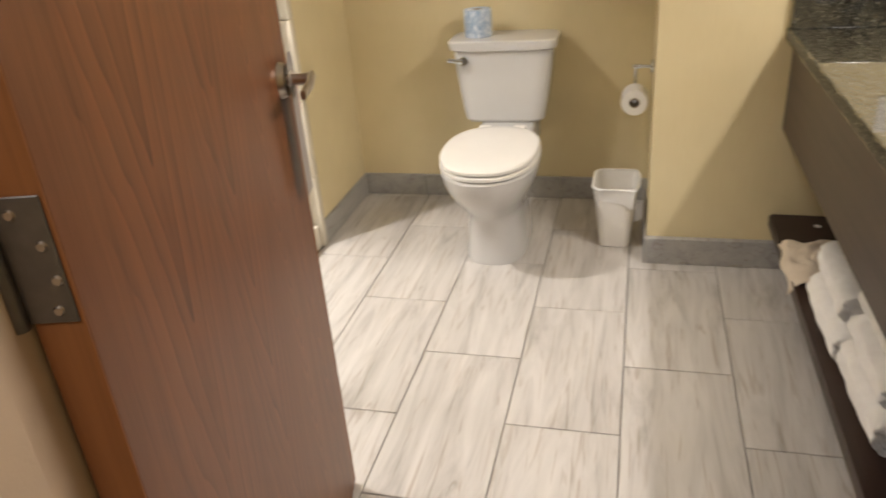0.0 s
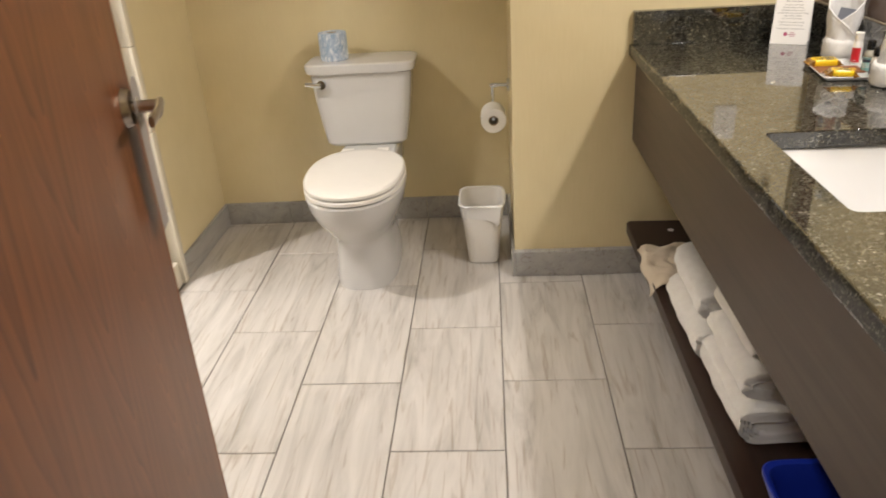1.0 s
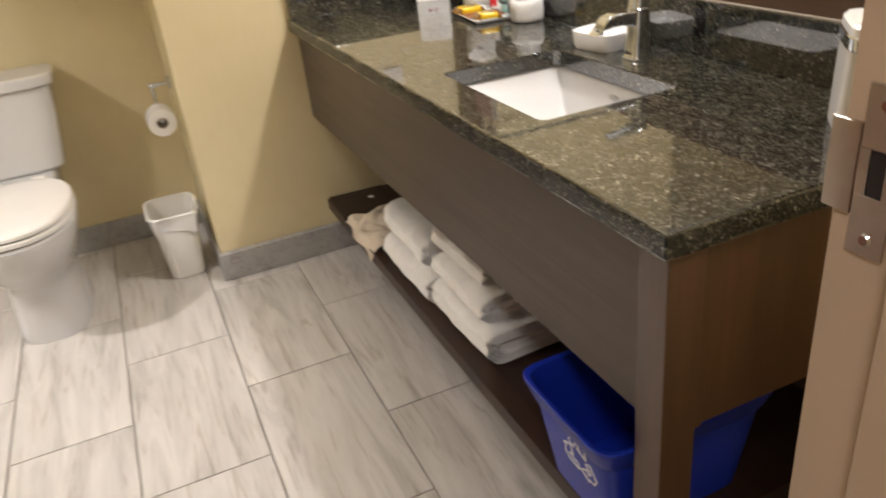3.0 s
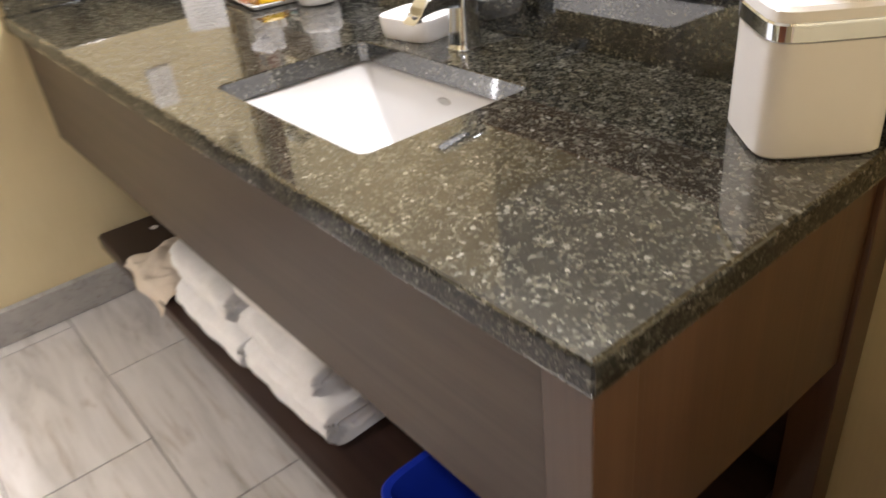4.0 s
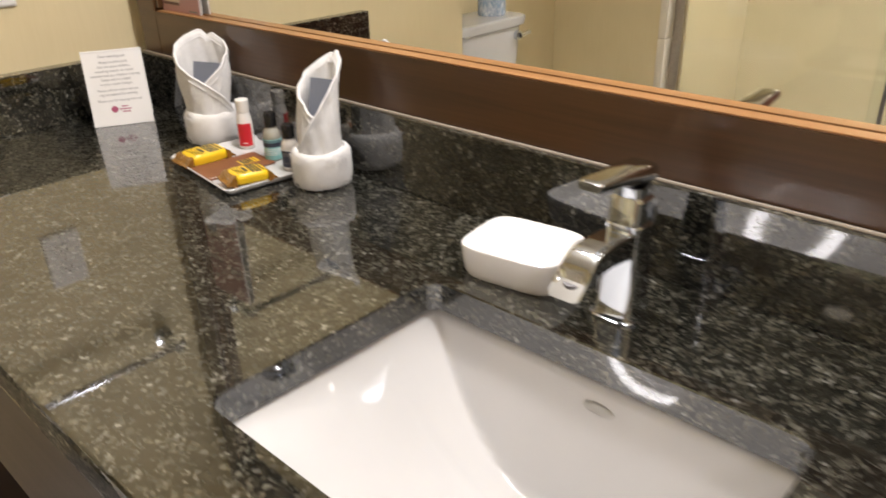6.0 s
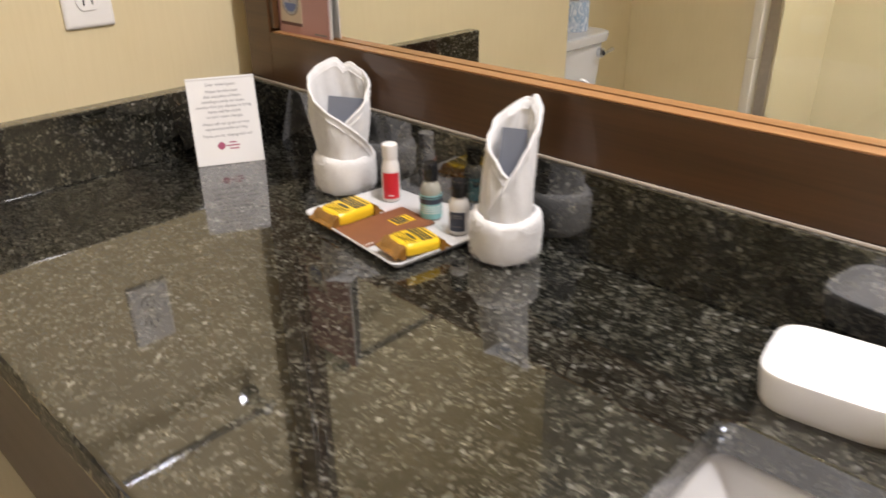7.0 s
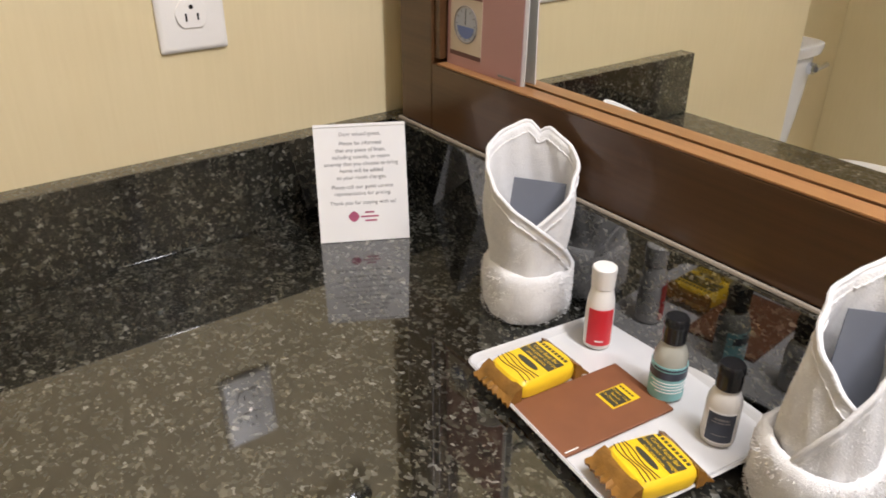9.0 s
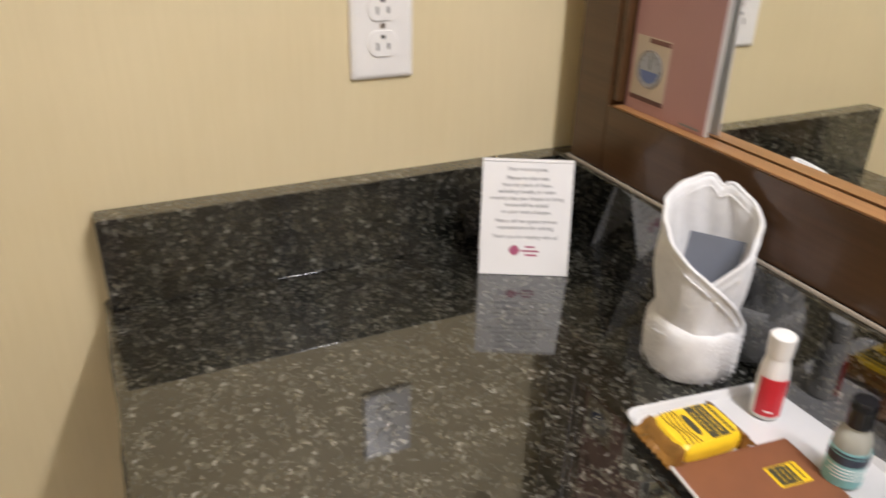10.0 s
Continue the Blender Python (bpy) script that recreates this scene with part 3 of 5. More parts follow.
def vanity():
    t = thing("vanity", "dark brown wooden vanity with an open lower shelf", "vanity")
    z1 = TOP - 0.0365
    part("apron", box(0.780, 0.800, -1.115, CY1, 0.512, z1, 0.002), M_APRON, t, "dark grey-brown front panel")
    leg = bmesh.new()
    add_box(leg, 0.772, 0.832, -1.176, -1.116, 0.0, z1, 0.003)
    part("leg", leg, M_SIDE, t)
    part("leg", box(1.285, 1.345, -1.176, -1.116, 0.0, z1, 0.003), M_SIDE, t)
    part("side_panel", box(0.833, 1.284, -1.168, -1.148, 0.50, z1, 0.002), M_SIDE, t)
    part("side_trim", box(0.833, 0.845, -1.1725, -1.1685, 0.50, z1, 0.001), M_SIDE, t)
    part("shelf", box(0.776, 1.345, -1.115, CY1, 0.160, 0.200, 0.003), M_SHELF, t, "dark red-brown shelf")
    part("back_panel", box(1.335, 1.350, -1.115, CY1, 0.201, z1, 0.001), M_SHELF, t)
    return t


vanity()


def sink():
    t = thing("sink", "white undermount ceramic basin set under the countertop", "sink")
    bm = bmesh.new()
    x0, x1, y0, y1 = SX0 - 0.006, SX1 + 0.006, SY0 - 0.006, SY1 + 0.006
    zr = TOP - 0.037
    nx, ny = 60, 64
    grid = []
    for i in range(nx + 1):
        row = []
        v = i / nx
        for j in range(ny + 1):
            u = 2 * j / ny - 1
            front = min(1.0, v / 0.70)
            g = 0.25 * front + 0.75 * math.sin(front * math.pi / 2)
            side = max(0.0, 1 - abs(u) ** 2.2)
            trough = -0.150 * g * side
            slope = -0.150 * (1 - v) / 0.165
            # the sloping back panel meets the trough in a softened crease
            k = 0.004
            h = max(k - abs(trough - slope), 0.0) / k
            z = zr + max(trough, slope) + h * h * k * 0.25
            row.append(bm.verts.new((x0 + (x1 - x0) * v, y0 + (y1 - y0) * (u + 1) / 2, z)))
        grid.append(row)
    for i in range(nx):
        for j in range(ny):
            bm.faces.new((grid[i][j], grid[i + 1][j], grid[i + 1][j + 1], grid[i][j + 1]))
    bowl = part("basin", bm, M_CERAMIC, t, "", 80)
    mod = bowl.modifiers.new("thickness", "SOLIDIFY")
    mod.thickness, mod.offset = 0.008, -1
    cy = -0.540
    drain = part("drain", lathe([(0.0, 0.651), (0.027, 0.651), (0.027, 0.6565), (0.0245, 0.6585), (0.0225, 0.6565), (0.021, 0.655)], 32, 1.068, cy), M_CHROME, t, "chrome drain ring")
    part("stopper", lathe([(0.0195, 0.6556), (0.0208, 0.6585), (0.0205, 0.6625), (0.0175, 0.6665), (0.011, 0.6690), (0.002, 0.6698)], 32, 1.068, cy), M_CHROME, drain, "domed chrome stopper")
    bm = loft([[(1.1466 + d + 0.334 * 0.0055 * k * math.sin(a), cy + 0.017 * k * math.cos(a), 0.775 + 0.0055 * k * math.sin(a)) for a in [2 * math.pi * i / 20 for i in range(20)]] for d, k in ((0.004, 1.0), (-0.001, 1.0), (-0.002, 0.8), (-0.0015, 0.2))])
    part("overflow", bm, simple("overflow_ring", (0.42, 0.41, 0.39), 0.3, 0.4), t, "small grey overflow slot")
    return t


sink()


def faucet():
    t = thing("faucet", "chrome single-lever faucet standing behind the basin", "faucet", pose(1.223, -0.512, TOP))
    sq = lambda x, z, hx, hy, p=5.0: [(q[0], q[1], z) for q in super_ring(x, 0, z, hx, hy, p, 24)]
    part("base_ring", loft([sq(0.001, 0.0005, 0.0268, 0.0250, 4), sq(0.001, 0.0030, 0.0268, 0.0250, 4), sq(0.001, 0.0042, 0.0250, 0.0232, 4)]), M_CHROME, t)
    body = part("body", loft([sq(0.001, 0.004, 0.0250, 0.0230, 4.0), sq(0.002, 0.012, 0.0235, 0.0220, 4.5), sq(0.003, 0.05, 0.0200, 0.0200), sq(0.004, 0.10, 0.0172, 0.0180), sq(0.005, 0.128, 0.0165, 0.0175), sq(0.005, 0.132, 0.014, 0.014)]), M_CHROME, t)
    # spout: a rounded arm that curves down to its mouth
    stations = ((-0.004, 0.082, 0.0165, 0.0165), (-0.025, 0.086, 0.0145, 0.0162), (-0.048, 0.0885, 0.0132, 0.0165), (-0.068, 0.088, 0.0128, 0.0168), (-0.083, 0.085, 0.0130, 0.0170),
                (-0.094, 0.079, 0.0132, 0.0170), (-0.100, 0.0725, 0.0128, 0.0168), (-0.1015, 0.070, 0.0108, 0.0148))
    rings = []
    for k, (x, z, h, w) in enumerate(stations):
        a, c = stations[max(0, k - 1)], stations[min(len(stations) - 1, k + 1)]
        tilt = math.atan2(a[1] - c[1], a[0] - c[0])
        rings.append([(x - q[1] * math.sin(-tilt), q[0], z + q[1] * math.cos(tilt)) for q in super_ring(0, 0, 0, w, h, 6.5, 44)])
    spout = part("spout", loft(rings), M_CHROME, t)
    part("aerator", lathe([(0.0085, 0.064), (0.0085, 0.074)], 16, -0.092, 0.0), M_STEEL, spout)
    part("collar", loft([sq(0.0035, 0.097, 0.0175, 0.0185, 3.2), sq(0.0035, 0.0985, 0.0192, 0.0200, 3.2), sq(0.0035, 0.1025, 0.0192, 0.0200, 3.2), sq(0.0035, 0.104, 0.0175, 0.0185, 3.2)]), M_CHROME, t)
    part("neck", loft([sq(0.004, 0.132, 0.015, 0.0155, 3), sq(0.003, 0.142, 0.0145, 0.015, 3)]), M_CHROME, t)
    rings = []
    for x, z, h, w in ((0.026, 0.151, 0.006, 0.014), (0.020, 0.152, 0.0095, 0.0165), (-0.01, 0.155, 0.0095, 0.0158), (-0.040, 0.159, 0.0068, 0.0140), (-0.070, 0.162, 0.0060, 0.0130), (-0.075, 0.162, 0.0038, 0.0115)):
        rings.append([(x, q[0], z + q[1]) for q in super_ring(0, 0, 0, w, h, 4.0, 20)])
    part("lever", loft(rings), M_CHROME, t)
    return t


faucet()


def soap_dish():
    t = thing("soap_dish", "empty white ceramic soap dish beside the faucet", "soap dish", pose(1.232, -0.380, TOP, 0, 0, 8))
    r = lambda z, hx, hy, p=4.5: super_ring(0, 0, z, hx, hy, p, 40)
    bm = loft([r(0.0005, 0.046, 0.057), r(0.008, 0.049, 0.060), r(0.030, 0.0515, 0.0625), r(0.036, 0.0518, 0.0628), r(0.0385, 0.0512, 0.0622), r(0.0395, 0.0495, 0.0605), r(0.0390, 0.0475, 0.0585), r(0.036, 0.0455, 0.0565, 4), r(0.027, 0.042, 0.053, 3.6), r(0.022, 0.037, 0.048, 3.2), r(0.0205, 0.02, 0.03, 3)])
    part("dish", bm, M_GLAZE, t)
    return t


soap_dish()


def tissue_box():
    t = thing("tissue_box", "glossy white tissue box cover with a chrome band", "tissue box", pose(1.218, -1.096, TOP, 0, 0, 48) @ Matrix.Diagonal((1.02, 1.02, 1.075, 1)))
    r = lambda z, h, p=5.5: super_ring(0, 0, z, h, h, p, 48)
    part("cover", loft([r(0.001, 0.064), r(0.004, 0.0665), r(0.10, 0.0655), r(0.117, 0.0655)]), M_GLAZE, t)
    part("band", loft([r(0.1172, 0.0655), r(0.119, 0.067), r(0.134, 0.067), r(0.136, 0.0655)]), M_CHROME, t, "chrome band")
    oval = lambda z, k: super_ring(0, 0, z, 0.034 * k, 0.020 * k, 2.2, 48)
    part("top", loft([r(0.1362, 0.0655), r(0.146, 0.0645), r(0.150, 0.060), oval(0.1495, 1.0), oval(0.140, 0.97)], True, True), M_GLAZE, t)
    rings = []
    for k, z in enumerate((0.142, 0.152, 0.166, 0.182, 0.196)):
        s = (0.020, 0.022, 0.030, 0.042, 0.050)[k]
        rings.append([(s * (1 + 0.18 * math.sin(5 * a + k)) * math.cos(a), 0.55 * s * (1 + 0.25 * math.cos(4 * a + 2 * k)) * math.sin(a), z + 0.008 * math.sin(3 * a) * (k > 1)) for a in [2 * math.pi * i / 36 for i in range(36)]])
    part("tissue", loft(rings), M_PAPER, t, "white paper tissue pulled up")
    return t


tissue_box()


# ---- mirror ----
def mirror():
    t = thing("wall_mirror", "large wall mirror in a dark reddish-brown wood frame", "mirror")
    y0, y1, z0, z1 = CY0, 0.642, 0.9525, 1.86
    xf, xw = 1.327, EAST - 0.001
    yi0, yi1, zi0, zi1 = y0 + 0.09, 0.565, 1.0365, 1.77
    part("glass", box(1.3505, 1.3555, yi0 - 0.01, yi1 + 0.01, zi0 - 0.01, zi1 + 0.01), M_MIRROR, t, "silvered mirror glass", 0)
    rail = part("bottom_rail", box(xf, xw, yi0 - 0.0105, yi1 + 0.0105, z0, zi0 - 0.0045, 0.001), M_FRAME, t)
    part("top_rail", box(xf, xw, y0, y1, zi1 + 0.011, z1, 0.003), M_FRAME, t)
    part("stile", box(xf, xw, yi1 + 0.011, y1, z0, zi1 + 0.0105, 0.002), M_FRAME, t)
    part("stile", box(xf, xw, y0, yi0 - 0.011, z0, zi1 + 0.0105, 0.002), M_FRAME, t)
    # inner lip, lighter along the bottom rail than on the other sides
    part("lip", box(xf + 0.0003, 1.3475, yi0, yi1, zi0 - 0.0042, zi0 - 0.0015, 0.0008), M_FRAMELIP, rail)
    part("lip", box(xf + 0.004, 1.350, yi1, yi1 + 0.0105, zi0 + 0.002, zi1, 0.0015), M_FRAME, t)
    part("lip", box(xf + 0.004, 1.350, yi0 - 0.0105, yi0, zi0 + 0.002, zi1, 0.0015), M_FRAME, t)
    part("lip", box(xf + 0.004, 1.350, yi0, yi1, zi1, zi1 + 0.0105, 0.0015), M_FRAME, t)
    return t


mirror()


def vanity_light():
    t = thing("vanity_light", "warm glowing light bar above the mirror", "wall light")
    part("backplate", box(1.325, EAST - 0.001, -0.76, 0.06, 2.01, 2.10, 0.004), M_NICKEL, t)
    part("arm", box(1.3155, 1.325, -0.42, -0.28, 2.03, 2.08, 0.004), M_NICKEL, t)
    part("shade", box(1.250, 1.316, -0.75, 0.05, 2.012, 2.098, 0.012), M_LAMP, t, "frosted glowing shade")
    return t


vanity_light()


def downlight(x, y):
    t = thing("downlight", "round recessed ceiling light over the shower", "ceiling light")
    part("trim_ring", lathe([(0.075, CEIL_Z - 0.001), (0.085, CEIL_Z - 0.004), (0.082, CEIL_Z - 0.008), (0.066, CEIL_Z - 0.006)], 32, x, y), M_WHITEPL, t)
    part("diffuser", lathe([(0.062, CEIL_Z - 0.0085), (0.062, CEIL_Z - 0.012), (0.02, CEIL_Z - 0.014)], 32, x, y), glow_material("downlight_glow", (1.0, 0.84, 0.62), 4.0), t)
    return t


downlight(-1.60, -0.08)


# ---- toilet ----
def toilet():
    t = thing("toilet", "white two-piece ceramic toilet with its lid closed", "toilet")
    cx = -0.200
    egg = lambda z, yc, hw, f, b, p=2.3: super_ring(cx, yc, z, hw, b, p, 48, f)
    part("bowl", loft([egg(0.001, 0.80, 0.118, 0.215, 0.26, 2.8), egg(0.03, 0.80, 0.119, 0.214, 0.26, 2.7), egg(0.10, 0.80, 0.115, 0.208, 0.26, 2.6),
                       egg(0.17, 0.79, 0.107, 0.21, 0.27, 2.5), egg(0.215, 0.775, 0.112, 0.233, 0.27), egg(0.27, 0.745, 0.141, 0.265, 0.28), egg(0.32, 0.715, 0.163, 0.278, 0.29),
                       egg(0.36, 0.70, 0.175, 0.280, 0.29), egg(0.392, 0.695, 0.179, 0.279, 0.29), egg(0.400, 0.695, 0.175, 0.274, 0.285)]), M_CERAMIC, t)
    part("deck", box(cx - 0.115, cx + 0.115, 0.90, 1.225, 0.30, 0.412, 0.02, 3), M_CERAMIC, t)
    seat_ring = lambda z, k: egg(z, 0.69, 0.180 * k, 0.272 * k + 0.002, 0.235 * k)
    part("seat", loft([seat_ring(0.402, 0.97), seat_ring(0.406, 1.0), seat_ring(0.417, 1.0), seat_ring(0.420, 0.985)]), M_SEAT, t)
    part("lid", loft([seat_ring(0.4225, 0.965), seat_ring(0.427, 0.99), seat_ring(0.437, 0.99), seat_ring(0.443, 0.96), seat_ring(0.447, 0.80), seat_ring(0.449, 0.4)]), M_SEAT, t)
    for dx in (-0.07, 0.07):
        part("hinge_cap", box(cx + dx - 0.025, cx + dx + 0.025, 0.915, 0.955, 0.4125, 0.437, 0.006), M_SEAT, t)
    tx, ty = -0.213, 1.143
    tk = lambda z, hw, f, b: super_ring(tx, ty, z, hw, b, 6.5, 56, f)
    part("tank", loft([tk(0.413, 0.150, 0.080, 0.085), tk(0.425, 0.163, 0.090, 0.094), tk(0.50, 0.177, 0.094, 0.096), tk(0.62, 0.193, 0.098, 0.098), tk(0.705, 0.200, 0.100, 0.099)]), M_CERAMIC, t)
    part("tank_lid", loft([tk(0.706, 0.206, 0.106, 0.100), tk(0.712, 0.214, 0.114, 0.101), tk(0.735, 0.219, 0.119, 0.102), tk(0.744, 0.217, 0.117, 0.101), tk(0.749, 0.205, 0.105, 0.095)]), M_CERAMIC, t)
    lever = part("flush_lever", tube([(tx - 0.150, 1.056, 0.672), (tx - 0.150, 1.028, 0.672)], 0.0175, 24), M_CHROME, t, "chrome flush lever")
    part("lever_arm", tube([(tx - 0.150, 1.024, 0.672), (tx - 0.180, 1.022, 0.674), (tx - 0.210, 1.024, 0.678)], [0.010, 0.008, 0.009], 12), M_CHROME, lever)
    return t


toilet()


def paper_roll(name, label, m, radius, length, wrapper, category="toilet roll"):
    t = thing(name, label, category, m)
    prof = [(0.019, 0.0), (radius * 0.96, 0.0), (radius, 0.004), (radius, length - 0.004), (radius * 0.96, length), (0.019, length)]
    part("roll", lathe(prof + [(0.0185, length * 0.5), (0.019, 0.0)], 36, cap_start=False, cap_end=False), wrapper, t)
    part("core", lathe([(0.0188, 0.001), (0.0188, length - 0.001), (0.0172, length - 0.001), (0.0172, 0.001), (0.0188, 0.001)], 24, cap_start=False, cap_end=False), simple("core_card", (0.42, 0.34, 0.25), 0.9), t)
    return t


def wrap_material():
    m, n, l, b = mat("blue_wrapper")
    mp = coords(n, l, (60, 60, 26))
    t = node(n, "ShaderNodeTexNoise", Scale=1.0, Detail=3.0, Distortion=1.5)
    l.new(mp.outputs[0], t.inputs["Vector"])
    r = ramp(n, [(0.40, (0.30, 0.40, 0.54)), (0.52, (0.42, 0.50, 0.61)), (0.64, (0.70, 0.73, 0.77))])
    l.new(t.outputs["Fac"], r.inputs[0])
    l.new(r.outputs[0], b.inputs["Base Color"])
    b.inputs["Roughness"].default_value = 0.5
    bump(n, l, t.outputs["Fac"], b, 0.7, 0.003)
    return m


paper_roll("wrapped_roll", "spare toilet roll in blue patterned paper on the tank", pose(-0.318, 1.135, 0.7495), 0.055, 0.105, wrap_material())
paper_roll("toilet_roll", "white toilet roll hanging on the chrome holder", pose(0.303, 0.975, 0.545, 90, 0, 0), 0.048, 0.10, M_PAPER)


def roll_holder():
    t = thing("roll_holder", "chrome toilet roll holder on the cream wall", "roll holder")
    part("rosette", tube([(STUB_X - 0.001, 0.955, 0.660), (STUB_X - 0.012, 0.955, 0.660)], 0.024, 24), M_CHROME, t)
    part("arm", tube([(STUB_X - 0.012, 0.955, 0.660), (0.308, 0.955, 0.660), (0.303, 0.955, 0.655), (0.303, 0.955, 0.62), (0.303, 0.99, 0.60), (0.303, 0.992, 0.57), (0.303, 0.985, 0.556), (0.303, 0.862, 0.5555)], 0.006, 12), M_CHROME, t)
    part("knob", tube([(0.322, 0.955, 0.660), (0.300, 0.955, 0.660), (0.292, 0.955, 0.660)], [0.009, 0.009, 0.005], 14), M_CHROME, t)
    return t


roll_holder()


def waste_basket():
    t = thing("waste_basket", "white plastic waste basket with a clear liner beside the toilet", "waste basket", pose(0.249, 0.858, 0.0))
    r = lambda z, hx, hy: super_ring(0, 0, z, hx, hy, 5.0, 40)
    part("bin", loft([r(0.001, 0.056, 0.076), r(0.006, 0.060, 0.080), r(0.225, 0.080, 0.099), r(0.240, 0.082, 0.101), r(0.247, 0.087, 0.106), r(0.252, 0.087, 0.106), r(0.252, 0.081, 0.100), r(0.23, 0.078, 0.097), r(0.012, 0.056, 0.076)]), M_WHITEPL, t)
    film = simple("bin_film", (0.80, 0.79, 0.77), 0.25, vary=0.02)
    rings = []
    for k, (z, off) in enumerate(((0.253, -0.004), (0.2545, 0.001), (0.250, 0.003), (0.235, 0.002), (0.212, 0.003), (0.185, 0.0025))):
        ring = []
        for i, q in enumerate(r(0, 0.0875 - 0.0030 * k * (k > 2), 0.1065 - 0.0030 * k * (k > 2))):
            a = 2 * math.pi * i / 40
            # a gathered knot of film hangs at the front corner
            knot = math.exp(-((a - 5.15) / 0.30) ** 2)
            d = off + (0.003 + 0.004 * (k > 2)) * max(0, math.sin(7 * a + k)) * (0.4 + 0.6 * math.sin(3 * a + 1) ** 2)
            d += knot * (0.0, 0.002, 0.007, 0.014, 0.012, 0.004)[k]
            s = 1 + d / 0.09
            ring.append((q[0] * s, q[1] * s, z + (0.018 * math.sin(3 * a + 0.8) if k == 5 else 0) - (0.02 * max(0, math.cos(a + 0.9)) if k == 4 else 0) - 0.012 * knot * (k > 3)))
        rings.append(ring)
    part("liner", loft(rings, False, False), film, t, "thin translucent bag liner folded over the rim", 60)
    return t


waste_basket()


# ---- things on the vanity shelf ----
def folded_towel(name, label, m, length, depth, height, seed, group):
    """A towel folded flat, its fold rounded to the front (-x) and its layers showing at the near end (-y)."""
    rnd = random.Random(seed)
    bm = bmesh.new()
    n = 56
    ph = [rnd.uniform(0, 6.28) for _ in range(6)]

    def ring(y, k, z_in):
        out = []
        for i in range(n):
            a = 2 * math.pi * i / n
            c, s = math.cos(a), math.sin(a)
            hx, hz = depth / 2 * (1 - (1 - k) * height / depth), height / 2 * k
            x = math.copysign(abs(c) ** 0.45, c) * hx
            z = math.copysign(abs(s) ** 0.62, s) * hz
            wob = 0.0035 * math.sin(9 * y / length + ph[0] + 2 * a) + 0.0025 * math.sin(21 * y / length + ph[1] + 3 * a)
            crease = -0.0035 * math.exp(-((s - 0.12) / 0.10) ** 2) * (c < 0) - 0.003 * math.exp(-((s + 0.42) / 0.10) ** 2) * (c < 0)
            x += (wob + crease * 1.6) * (1 if c > 0 else -1)
            sag = -0.004 * math.cos(6.28 * y / length + ph[2])
            out.append((x, y + z_in, height / 2 + z + wob + (sag if s > 0 else 0)))
        return out

    rings = []
    for k, y in ((0.30, 0.010), (0.42, -0.003), (0.52, 0.012), (0.62, -0.002), (0.72, 0.012), (0.82, -0.003), (0.88, 0.010), (0.955, -0.001)):
        rings.append(ring(-length / 2 + y, k, 0))
    for i in range(17):
        y = -length / 2 + 0.008 + (length - 0.02) * i / 16
        rings.append(ring(y, 1.0 - 0.02 * (i in (0, 16)), 0))
    rings.append(ring(length / 2 - 0.004, 0.93, 0))
    rings.append(ring(length / 2 - 0.001, 0.6, 0))
    t = thing(name, label, "towel", m, group)
    part("terry_cloth", add_loft(bm, rings), M_TERRY_LIT, t, "", 60)
    return t


GT = "towels on the vanity shelf"
LT = "folded white bath towel stacked on the vanity shelf"
LH = "folded white hand towel stacked on the vanity shelf"
folded_towel("folded_towel", LH, pose(0.935, -0.030, 0.2005, 0, 0, 0), 0.355, 0.28, 0.080, 1, GT)
folded_towel("folded_towel", LH, pose(0.945, 0.010, 0.2790, 0, 1, -1), 0.32, 0.26, 0.078, 2, GT)
folded_towel("folded_towel", LT, pose(0.950, -0.365, 0.2005, 0, 0, 1), 0.325, 0.29, 0.092, 3, GT)
folded_towel("folded_towel", LT, pose(0.955, -0.345, 0.2915, 0, 0, -1), 0.300, 0.275, 0.070, 4, GT)
folded_towel("folded_towel", LT, pose(0.965, -0.315, 0.3605, 0, 1, 1), 0.275, 0.255, 0.062, 5, GT)


def laundry_bag():
    t = thing("laundry_bag", "crumpled white cloth laundry bag lying over the shelf edge", "laundry bag")
    bm = bmesh.new()
    nx, ny = 34, 30
    grid = []
    for i in range(nx + 1):
        u = i / nx
        row = []
        for j in range(ny + 1):
            v = j / ny
            y = 0.45 - 0.27 * v
            x0 = 0.772 + 0.008 * math.sin(9 * v)
            x = x0 + (0.225 - 0.02 * v) * u
            hump = 0.024 * math.sin(math.pi * min(1, u * 1.02)) * math.sin(math.pi * v) ** 0.6
            fold = 0.016 * noise.noise(Vector((u * 4 + v * 3, v * 4.5 - u * 2, 0.3))) + 0.009 * noise.noise(Vector((u * 9, v * 11, 2.0)))
            z = 0.204 + hump + max(0.0, fold + 0.012) * (u > 0.03)
            if u < 0.16:
                # the loose hem droops over the front edge, lowest at the near corner
                droop = (0.16 - u) / 0.16
                z -= droop ** 1.6 * (0.006 + 0.030 * v ** 3) * (0.7 + 0.3 * math.sin(7 * v))
                x -= droop * 0.012 * v
            row.append(bm.verts.new((x, y, z)))
        grid.append(row)
    for i in range(nx):
        for j in range(ny):
            bm.faces.new((grid[i][j], grid[i + 1][j], grid[i + 1][j + 1], grid[i][j + 1]))
    cloth = part("cloth", bm, simple("bag_cloth", (0.62, 0.53, 0.42), 0.85, vary=0.05, relief=0.0006, grain=600), t, "", 60)
    mod = cloth.modifiers.new("thickness", "SOLIDIFY")
    mod.thickness, mod.offset = 0.0025, 1
    return t


laundry_bag()


